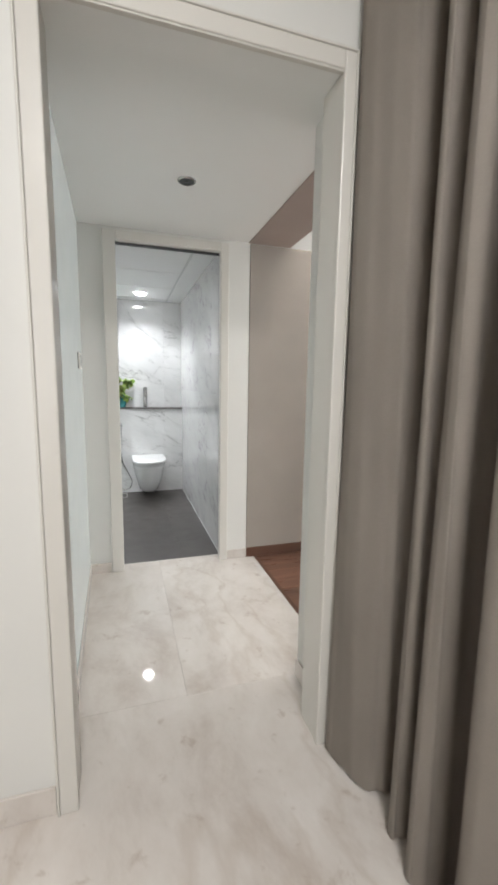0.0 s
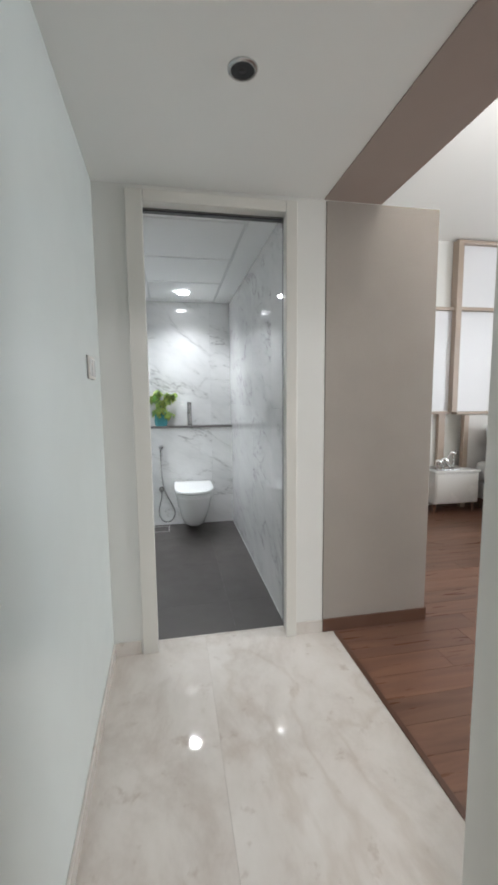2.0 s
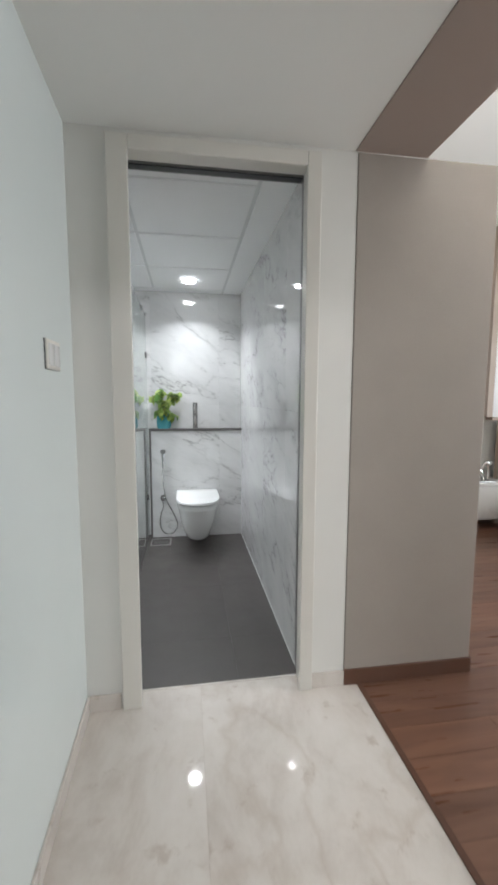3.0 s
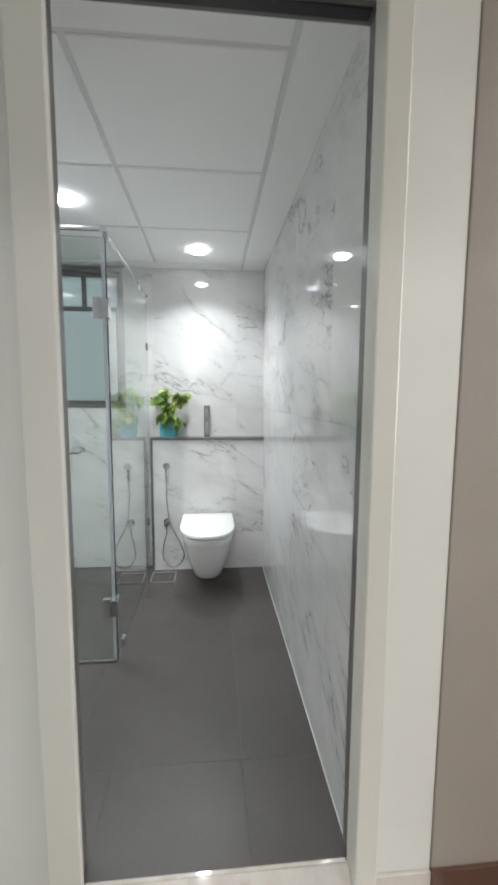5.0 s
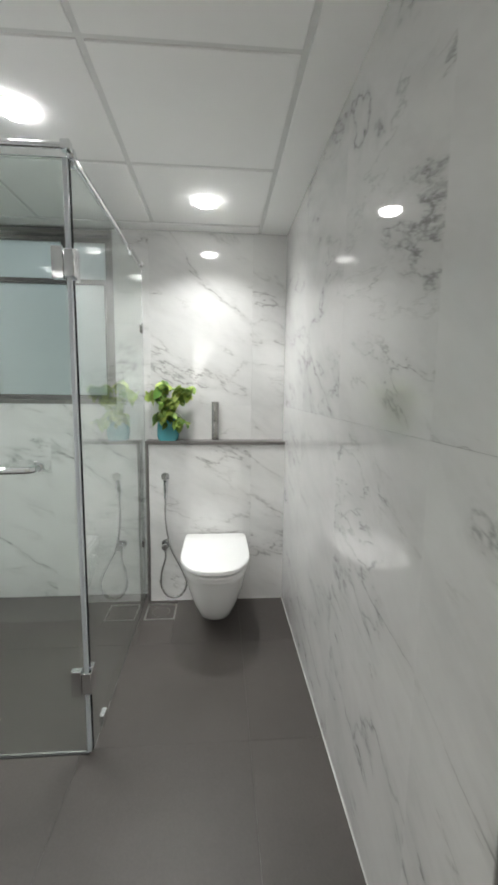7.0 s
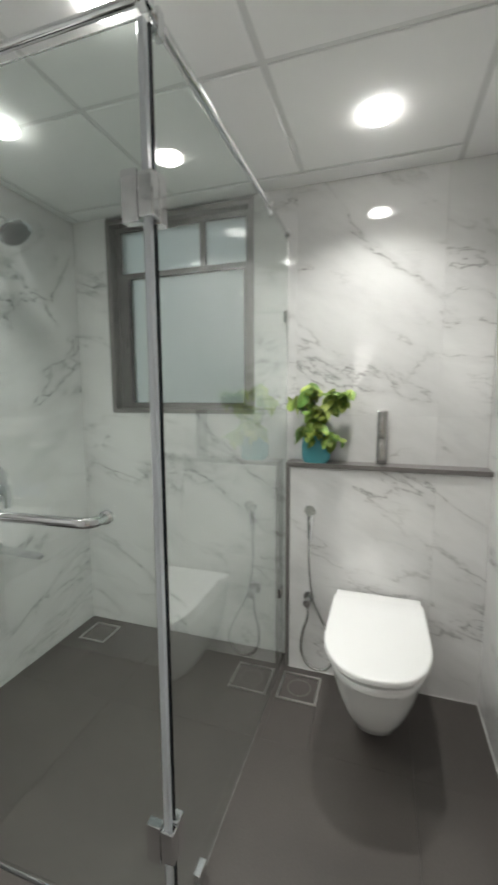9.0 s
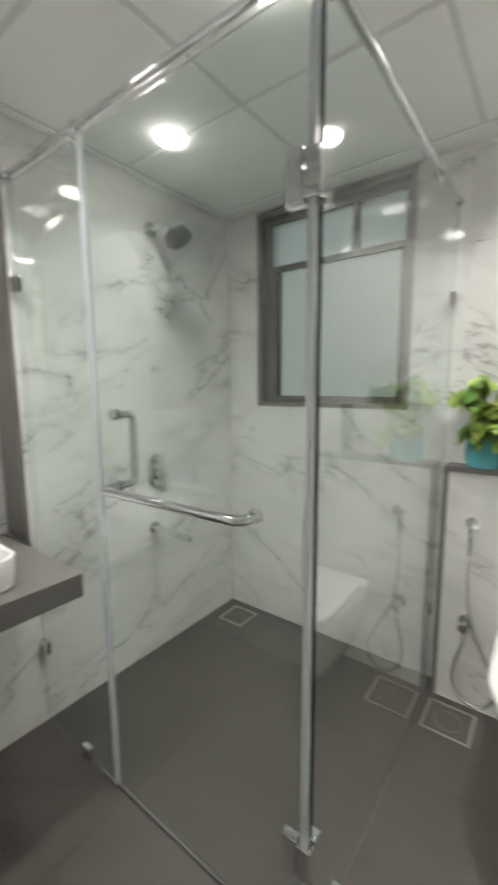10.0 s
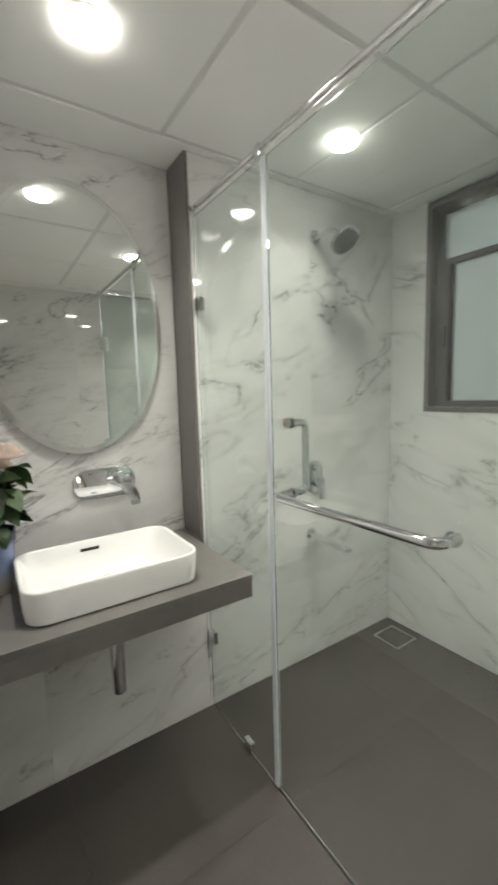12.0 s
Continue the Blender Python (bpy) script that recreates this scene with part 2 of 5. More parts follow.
def rod(bm, a, b, r, sides=20, r2=None):
    a, b = Vector(a), Vector(b)
    d = b - a
    m = Matrix.Translation((a + b) / 2) @ d.to_track_quat("Z", "Y").to_matrix().to_4x4()
    bmesh.ops.create_cone(bm, cap_ends=True, segments=sides, radius1=r, radius2=r if r2 is None else r2, depth=d.length, matrix=m)
    return bm


def sweep(bm, pts, r, sides=12, close=False):
    """A round tube along the points."""
    pts = [Vector(p) for p in pts]
    rings, side = [], None
    for i, p in enumerate(pts):
        d = (pts[min(i + 1, len(pts) - 1)] - pts[max(i - 1, 0)]).normalized()
        if side is None:
            side = d.orthogonal().normalized()
        side = (side - d * side.dot(d)).normalized()
        up = d.cross(side)
        rr = r(i / (len(pts) - 1)) if callable(r) else r
        rings.append([bm.verts.new(p + rr * (math.cos(k * math.tau / sides) * side + math.sin(k * math.tau / sides) * up)) for k in range(sides)])
    for a, b in zip(rings, rings[1:]):
        for k in range(sides):
            bm.faces.new((a[k], a[(k + 1) % sides], b[(k + 1) % sides], b[k]))
    bm.faces.new(rings[0][::-1])
    bm.faces.new(rings[-1])
    return bm


def rounded(points, radius, steps=6):
    """A polyline with its corners rounded off."""
    pts = [Vector(p) for p in points]
    out = [pts[0]]
    for a, b, c in zip(pts, pts[1:], pts[2:]):
        p, q = b + (a - b).normalized() * radius, b + (c - b).normalized() * radius
        for i in range(steps + 1):
            s = i / steps
            out.append((1 - s) ** 2 * p + 2 * s * (1 - s) * b + s * s * q)
    return out + [pts[-1]]


def spin(bm, profile, centre, sides=32, m=None, ring_only=False):
    """A turned shape from (radius, height) pairs."""
    rings = []
    for r, z in profile:
        ring = []
        for k in range(sides):
            p = Vector((r * math.cos(k * math.tau / sides), r * math.sin(k * math.tau / sides), z))
            ring.append(bm.verts.new((m @ p if m else p) + Vector(centre)))
        rings.append(ring)
    for a, b in zip(rings, rings[1:]):
        for k in range(sides):
            bm.faces.new((a[k], a[(k + 1) % sides], b[(k + 1) % sides], b[k]))
    if not ring_only:
        bm.faces.new(rings[0][::-1])
        bm.faces.new(rings[-1])
    return bm


def loft(bm, rings):
    """Skin over closed loops of equal length, capped at both ends."""
    vs = [[bm.verts.new(p) for p in ring] for ring in rings]
    n = len(vs[0])
    for a, b in zip(vs, vs[1:]):
        for k in range(n):
            bm.faces.new((a[k], a[(k + 1) % n], b[(k + 1) % n], b[k]))
    bm.faces.new(vs[0][::-1])
    bm.faces.new(vs[-1])
    return bm


def part(name, bm, material, parent=None, label="", smooth=None):
    me = bpy.data.meshes.new(name)
    bmesh.ops.recalc_face_normals(bm, faces=bm.faces)
    bm.to_mesh(me)
    bm.free()
    me.materials.append(material)
    ob = new(name, me)
    ob.parent = parent
    if smooth:
        me.shade_smooth()
        me.set_sharp_from_angle(angle=radians(smooth))
    if label:
        ob["label"] = label
    return ob


def thing(name, label, category, group="", kind=""):
    return tagged(new(name), label, category, group, kind)


def structure(name, bm, material, label, category):
    return tagged(part(name, bm, material), label, category, "", "structure")


def blocks(*boxes, bevel=0.0):
    bm = bmesh.new()
    for b in boxes:
        box(bm, *b, bevel=bevel)
    return bm


def slanted(bm):
    """The hall's long wall runs a little askew: its near end stands 3 cm further in."""
    for v in bm.verts:
        v.co.x += 0.030 * max(0.0, (5.856 - v.co.y) / 1.45) * (1 if v.co.x > 0.4 else 0)
    return bm


# ---- the large structure ----
CEIL_Z, BATH_Z, HIGH_Z = 2.192, 2.178, 2.90

# bathroom walls: backing boxes, faced with tiles further down
wall_bath_right = structure("wall_bath_right", blocks((1.395, 1.50, 5.99, 8.15, -0.1, 2.75)), MARBLE, "bathroom side wall faced with polished white marble tiles", "wall")
wall_bath_back = structure("wall_bath_back", blocks((-0.90, -0.43, 8.012, 8.15, -0.1, 2.75), (0.41, 1.395, 8.012, 8.15, -0.1, 2.75), (-0.43, 0.41, 8.012, 8.15, -0.1, 1.165), (-0.43, 0.41, 8.012, 8.15, 2.19, 2.75)), MARBLE, "bathroom end wall faced with veined white marble tiles", "wall")
wall_bath_left = structure("wall_bath_left", blocks((-0.90, -0.765, 5.99, 8.012, -0.1, 2.75), (-0.765, -0.61, 6.845, 8.012, -0.1, 2.75), (-0.765, -0.61, 5.99, 6.845, -0.1, 0.655)), MARBLE, "bathroom wall with a niche over the vanity, faced with white marble tiles", "wall")
wall_bath_front = structure("wall_bath_front", blocks((-0.90, 0.6275, 5.856, 5.99, -0.1, 3.02), (1.4115, 1.56, 5.856, 5.99, -0.1, 3.02), (0.6275, 1.4115, 5.856, 5.99, 2.172, 3.02)), PAINT, "off-white painted wall around the bathroom doorway", "wall")
bath_floor = structure("floor_bathroom", blocks((-0.90, 1.50, 5.946, 8.15, -0.1, -0.004)), GREY_TILE, "matt grey tiled bathroom floor", "floor")

# hall
wall_hall_left = structure("wall_hall_left", slanted(blocks((0.36, 0.488, 4.402, 5.856, -0.1, 2.75))), LACQUER, "pale glossy lacquered hall wall", "wall")
wall_entry = structure("wall_entry", blocks((-1.6, 0.520, 4.275, 4.40, -0.1, 2.75), (0.520, 1.41, 4.275, 4.40, 2.1895, 2.75)), PAINT, "off-white painted wall above and beside the first doorway", "wall")
wall_hall_right = structure("wall_hall_right", blocks((1.418, 1.86, 4.29, 4.604, -0.1, 3.02)), PAINT, "short off-white painted wall beside the bedroom opening", "wall")
ceiling_hall = structure("ceiling_hall", blocks((0.36, 1.547, 4.40, 5.856, CEIL_Z, 2.32)), CEIL, "plain off-white hall ceiling", "ceiling")
beam = structure("beam_bedroom_opening", blocks((1.549, 1.846, 4.604, 5.853, CEIL_Z - 0.003, 2.32), bevel=0.002), TAUPE_SMOOTH, "taupe laminate beam over the bedroom opening", "beam")
wall_taupe = structure("wall_taupe", blocks((1.562, 2.167, 5.853, 6.03, 0.0, 2.19), bevel=0.004), TAUPE, "taupe fabric-textured partition wall beside the bedroom opening", "wall")
hall_floor = structure("floor_hall", blocks((-1.6, 1.62, 0.2, 5.944, -0.1, -0.004)), CREAM_GROUT, "polished cream marble floor", "floor")

# first room, round and behind the walker
wall_first_left = structure("wall_first_left", blocks((-1.72, -1.6, 0.2, 4.40, -0.1, 2.75)), PAINT, "off-white painted wall", "wall")
wall_first_right = structure("wall_first_right", blocks((1.60, 1.72, 0.2, 4.29, -0.1, 2.75)), PAINT, "off-white painted wall behind the curtain", "wall")
wall_first_back = structure("wall_first_back", blocks((-1.6, 1.6, 0.2, 0.32, -0.1, 2.75)), PAINT, "off-white painted wall", "wall")
ceiling_first = structure("ceiling_first", blocks((-1.72, 1.72, 0.2, 4.40, 2.75, 3.02)), CEIL, "plain white ceiling", "ceiling")

# bedroom
BED_X, BED_Y = 6.2, 8.0
floor_bedroom = structure("floor_bedroom", blocks((1.62, BED_X, 3.3, BED_Y, -0.1, -0.004)), WOOD_GAP, "red-brown wooden plank floor", "floor")
wall_bedroom_back = structure("wall_bedroom_back", blocks((1.50, BED_X, BED_Y, BED_Y + 0.12, -0.1, 3.02)), PAINT, "off-white bedroom wall", "wall")
wall_bedroom_right = structure("wall_bedroom_right", blocks((BED_X, BED_X + 0.12, 3.3, BED_Y + 0.12, -0.1, 3.02)), PAINT, "off-white bedroom wall", "wall")
wall_bedroom_front = structure("wall_bedroom_front", blocks((1.86, BED_X, 3.18, 3.3, -0.1, 3.02)), PAINT, "off-white bedroom wall", "wall")
wall_bedroom_left = structure("wall_bedroom_left", blocks((1.74, 1.86, 3.18, 4.29, -0.1, 3.02), (1.502, 1.56, 5.99, 8.0, -0.1, 3.02)), PAINT, "off-white bedroom wall", "wall")
ceiling_bedroom = structure("ceiling_bedroom", blocks((1.50, BED_X, 3.18, 8.12, HIGH_Z, 3.02)), CEIL, "white bedroom ceiling lit by a cove", "ceiling")
wall_over_beam = structure("wall_over_beam", blocks((1.50, 1.56, 4.29, 5.856, 2.32, 3.02)), PAINT, "off-white wall over the beam", "wall")

# outside the bathroom window
backdrop = structure("backdrop_outside", blocks((-2.2, 2.2, 9.2, 9.25, -0.5, 4.0)), DUSK, "dull daylight outside the frosted window", "backdrop")


# ---- ceiling of the bathroom: panels on a recessed grid ----
def grid_ceiling():
    xs, ys = (-0.56, 0.034, 0.63, 1.225), (6.14, 6.737, 7.324, 7.90)
    bm = bmesh.new()
    box(bm, -0.90, 1.50, 5.985, 8.15, BATH_Z + 0.005, BATH_Z + 0.09)
    n_bar = len(bm.faces)
    g = 0.010
    for a, b in zip(xs, xs[1:]):
        for c, d in zip(ys, ys[1:]):
            box(bm, a + g, b - g, c + g, d - g, BATH_Z, BATH_Z + 0.012, bevel=0.002, segments=1)
    for r in ((-0.79, xs[0] - g, 5.985, 8.01), (xs[-1] + g, 1.395, 5.985, 8.01), (xs[0] + g, xs[-1] - g, 5.985, ys[0] - g), (xs[0] + g, xs[-1] - g, ys[-1] + g, 8.01)):
        box(bm, r[0], r[1], r[2], r[3], BATH_Z - 0.001, BATH_Z + 0.012, bevel=0.001, segments=1)
    ob = structure("ceiling_bathroom", bm, TILE_CEIL, "white square ceiling panels in a pale grey grid", "ceiling")
    ob.data.materials.append(TBAR)
    for f in list(ob.data.polygons)[:n_bar]:
        f.material_index = 1
    return ob


ceiling_bathroom = grid_ceiling()


def downlight(x, y):
    t = thing("downlight", "round white recessed ceiling light, switched on", "ceiling light", "bathroom downlights")
    t.location = (x, y, BATH_Z)
    bm = bmesh.new()
    spin(bm, [(0.0525, 0.0), (0.0525, -0.002), (0.054, -0.003), (0.057, -0.002), (0.059, 0.0)], (0, 0, 0), 40)
    part("trim_ring", bm, TRIM, t, smooth=40)
    bm = bmesh.new()
    spin(bm, [(0.052, -0.001), (0.052, -0.009), (0.050, -0.0125), (0.046, -0.0155), (0.002, -0.016)], (0, 0, 0), 40)
    part("diffuser", bm, LED, t, "glowing white diffuser", smooth=60)
    return t


for bx, by, power in BATH_LAMPS:
    downlight(bx, by)


# ---- ledge behind the toilet ----
wall_ledge = structure("wall_ledge", blocks((0.580, 1.395, 7.926, 8.012, -0.1, 0.962)), MARBLE, "low boxed-out wall behind the toilet, faced with marble tiles", "wall")
ledge = thing("ledge_shelf", "narrow grey stone shelf along the top of the low wall", "shelf")
part("slab", blocks((0.566, 1.386, 7.904, 8.003, 0.964, 0.984), bevel=0.002), GREY_STONE, ledge)
part("edge_trim", blocks((0.566, 0.582, 7.908, 8.003, 0.0, 0.962), bevel=0.0015), GREY_STONE, ledge, "upright grey stone corner strip")


# ---- toilet ----
def d_ring(yb, yf, w, z, cx=0.976, n=16, square=0.46, back=0.985):
    """A D-shaped loop: straight back, sides bowed, round front."""
    ym = yf + (yb - yf) * square
    pts = []
    for i in range(2 * n + 1):
        a = math.pi * i / (2 * n)
        c, s = math.cos(a), math.sin(a)
        pts.append((cx + w * math.copysign(abs(c) ** 0.86, c), ym - (ym - yf) * s ** 0.92, z))
    side = 7
    left = [(cx - w * (1 + (back - 1) * (k / side) ** 2), ym + (yb - ym) * k / side, z) for k in range(1, side + 1)]
    right = [(2 * cx - x, y, zz) for x, y, zz in left[::-1]]
    return pts + left + right


def toilet():
    t = thing("toilet", "white ceramic wall-hung toilet with its lid closed", "toilet")
    bm = bmesh.new()
    rings = [d_ring(7.90, 7.60, 0.050, 0.078), d_ring(7.905, 7.55, 0.080, 0.082), d_ring(7.908, 7.50, 0.104, 0.110), d_ring(7.91, 7.455, 0.122, 0.17), d_ring(7.91, 7.415, 0.138, 0.23),
             d_ring(7.91, 7.376, 0.152, 0.30), d_ring(7.91, 7.346, 0.163, 0.365), d_ring(7.91, 7.330, 0.168, 0.386), d_ring(7.885, 7.334, 0.164, 0.399), d_ring(7.84, 7.345, 0.155, 0.408), d_ring(7.79, 7.37, 0.14, 0.412)]
    loft(bm, rings)
    part("bowl", bm, CERAMIC, t, smooth=50)
    bm = bmesh.new()
    loft(bm, [d_ring(7.890, 7.326, 0.158, 0.4135), d_ring(7.897, 7.306, 0.172, 0.416), d_ring(7.897, 7.306, 0.172, 0.426), d_ring(7.888, 7.322, 0.160, 0.4285)])
    part("seat", bm, SEAT_PLASTIC, t, smooth=50)
    bm = bmesh.new()
    loft(bm, [d_ring(7.780, 7.326, 0.158, 0.434), d_ring(7.790, 7.304, 0.174, 0.438), d_ring(7.790, 7.304, 0.174, 0.4535), d_ring(7.789, 7.3065, 0.172, 0.4560), d_ring(7.785, 7.313, 0.167, 0.4572), d_ring(7.70, 7.46, 0.09, 0.4580)])
    part("lid", bm, SEAT_PLASTIC, t, smooth=50)
    for sx in (-0.160, 0.160):
        bm = bmesh.new()
        rod(bm, (0.976 + sx * 0.97, 7.80, 0.34), (0.976 + sx * 1.06, 7.80, 0.34), 0.010, 16)
        part("fixing_cap", bm, CERAMIC, t, smooth=40)
    for sx in (-0.09, 0.09):
        bm = bmesh.new()
        rod(bm, (0.976 + sx - 0.02, 7.802, 0.425), (0.976 + sx + 0.02, 7.802, 0.425), 0.011, 16)
        part("hinge", bm, CERAMIC, t, smooth=40)
    return t


toilet()


# ---- flush plate on the ledge ----
fp = thing("flush_plate", "slim upright chrome flush plate on the stone shelf", "flush plate")
part("body", blocks((0.950, 0.992, 7.952, 7.999, 0.985, 1.213), bevel=0.004), STEEL, fp, smooth=40)
part("button", blocks((0.955, 0.987, 7.946, 7.953, 1.10, 1.206), bevel=0.002), STEEL, fp, "brushed steel push button", smooth=40)
part("lower_button", blocks((0.955, 0.987, 7.946, 7.953, 0.992, 1.096), bevel=0.002), STEEL, fp, smooth=40)


# ---- leafy plants ----
def leaf_mesh(length, width, bend=0.35, heart=True, cup=0.25):
    """A leaf along +y, with a midrib fold and a drooping tip."""
    bm = bmesh.new()
    rows = []
    n = 7
    for i in range(n + 1):
        s = i / n
        w = width * (math.sin(math.pi * min(1, s * 0.9 + 0.1)) ** 0.7) * (1 - 0.35 * s) if heart else width * math.sin(math.pi * (0.06 + 0.94 * s)) ** 0.9
        if i == n:
            w = 0.0008
        y = length * (s - 0.06 * (1 if i == 0 else 0))
        z = -bend * length * s * s
        row = []
        for k in (-1, -0.55, 0, 0.55, 1):
            row.append(bm.verts.new((w * k, y - (0.08 * length * abs(k) if i < 2 and heart else 0), z + cup * w * abs(k) + 0.02 * length * math.sin(9 * s + 2 * k))))
        rows.append(row)
    for a, b in zip(rows, rows[1:]):
        for k in range(4):
            bm.faces.new((a[k], a[k + 1], b[k + 1], b[k]))
    bmesh.ops.solidify(bm, geom=list(bm.faces), thickness=0.0007)
    return bm


def leafy(dark, light, rough=0.38):
    def b(t, n):
        info = t.nodes.new("ShaderNodeObjectInfo")
        v = place(t)
        patch = noise_of(t, v, 38, 4, 0.6, 0.4)
        c = ramp(t, info.outputs["Random"], [(0.0, dark), (0.55, tuple((a + b) / 2 for a, b in zip(dark, light))), (1.0, light)])
        c = mix(t, ramp(t, patch, [(0.50, (0, 0, 0)), (0.66, (0.75,) * 3)]), c, light)
        t.links.new(c, n.inputs["Base Color"])
        n.inputs["Roughness"].default_value = rough
        n.inputs["Transmission Weight"].default_value = 0.0
        n.inputs["Subsurface Weight"].default_value = 0.0
    return b


POTHOS = mat("pothos_leaf", build=leafy((0.11, 0.26, 0.05), (0.50, 0.60, 0.15)))
STEM = mat("green_stem", (0.10, 0.17, 0.04), 0.5)
ROSE_LEAF = mat("rose_leaf", build=leafy((0.022, 0.055, 0.022), (0.065, 0.125, 0.045), 0.45))
TEAL = mat("teal_glaze", build=painted((0.07, 0.33, 0.38), 0.05, (0.15, 0.25), 60))
SOIL = mat("potting_soil", build=painted((0.03, 0.022, 0.015), 0.015, (0.9, 0.95), 90))
ROSE = mat("pale_pink_petal", build=painted((0.93, 0.82, 0.77), 0.05, (0.5, 0.6), 60))


def leaf_at(meshes, base, yaw, pitch, roll, size, parent, name="leaf"):
    ob = new(name, random.choice(meshes))
    ob.matrix_world = pose(*base, pitch, roll, yaw) @ Matrix.Diagonal((size, size, size, 1))
    ob.parent = parent
    return ob


def mesh_of(bm, name, material):
    me = bpy.data.meshes.new(name)
    bmesh.ops.recalc_face_normals(bm, faces=bm.faces)
    bm.to_mesh(me)
    bm.free()
    me.materials.append(material)
    me.shade_smooth()
    return me


def pothos():
    rnd = random.Random(5)
    t = thing("potted_pothos", "variegated green pothos in a teal glazed pot on the shelf", "potted plant")
    cx, cy, z0 = 0.695, 7.952, 0.985
    bm = bmesh.new()
    prof = []
    for z, w in ((0, 0.047), (0.004, 0.053), (0.02, 0.059), (0.06, 0.061), (0.105, 0.056), (0.135, 0.050), (0.142, 0.051), (0.142, 0.045), (0.12, 0.043)):
        ring = []
        for k in range(40):
            a = math.tau * k / 40
            q = (abs(math.cos(a)) ** 4 + abs(math.sin(a)) ** 4) ** -0.25
            ring.append((cx + w * 1.04 * q * math.cos(a), cy + min(w, 0.047) * 0.93 * q * math.sin(a), z0 + z))
        prof.append(ring)
    loft(bm, prof)
    part("pot", bm, TEAL, t, "rounded square teal pot", smooth=50)
    part("soil", spin(bmesh.new(), [(0.002, z0 + 0.119), (0.042, z0 + 0.121), (0.042, z0 + 0.125), (0.002, z0 + 0.129)], (cx, cy, 0), 24), SOIL, t)
    meshes = [mesh_of(leaf_mesh(0.060, 0.029, b, True, c), "leaf", POTHOS) for b, c in ((0.25, 0.3), (0.5, 0.4), (0.1, 0.2))]
    # clumps: offset along the shelf, offset from the wall, height, half width, half height, leaves
    clumps = ((-0.062, -0.020, 0.255, 0.040, 0.026, 24), (-0.024, -0.005, 0.300, 0.022, 0.022, 12), (0.075, -0.020, 0.262, 0.042, 0.030, 26),
              (0.005, -0.030, 0.205, 0.032, 0.040, 24), (0.0, -0.062, 0.135, 0.036, 0.030, 20), (0.072, -0.055, 0.110, 0.022, 0.018, 10))
    for dx, dy, dz, hw, hh, count in clumps:
        for i in range(count):
            x = cx + 1.12 * dx + rnd.gauss(0, 0.62) * hw
            y = min(cy + dy + rnd.uniform(-0.03, 0.03) * (1 if dz > 0.16 else 0.3), 7.965)
            h = z0 + 1.08 * dz + rnd.gauss(0, 0.55) * hh
            if dz < 0.16 and abs(x - cx) < 0.075:
                y = min(y, cy - 0.060)
            yaw = 180 + rnd.uniform(-75, 75) - 220 * dx
            leaf_at(meshes, (x, y, h), yaw, rnd.uniform(-62, 5), rnd.uniform(-35, 35), rnd.uniform(0.7, 1.15), t)
            if i % 2 == 0:
                mid = ((cx + x) / 2, (cy + y) / 2, max((z0 + 0.13 + h) / 2 + 0.02, z0 + 0.16))
                part("stem", sweep(bmesh.new(), [(cx + 0.15 * (x - cx), cy + 0.15 * (y - cy), z0 + 0.122), mid, (x, y, h)], 0.0014, 6), STEM, t)
    return t


pothos()


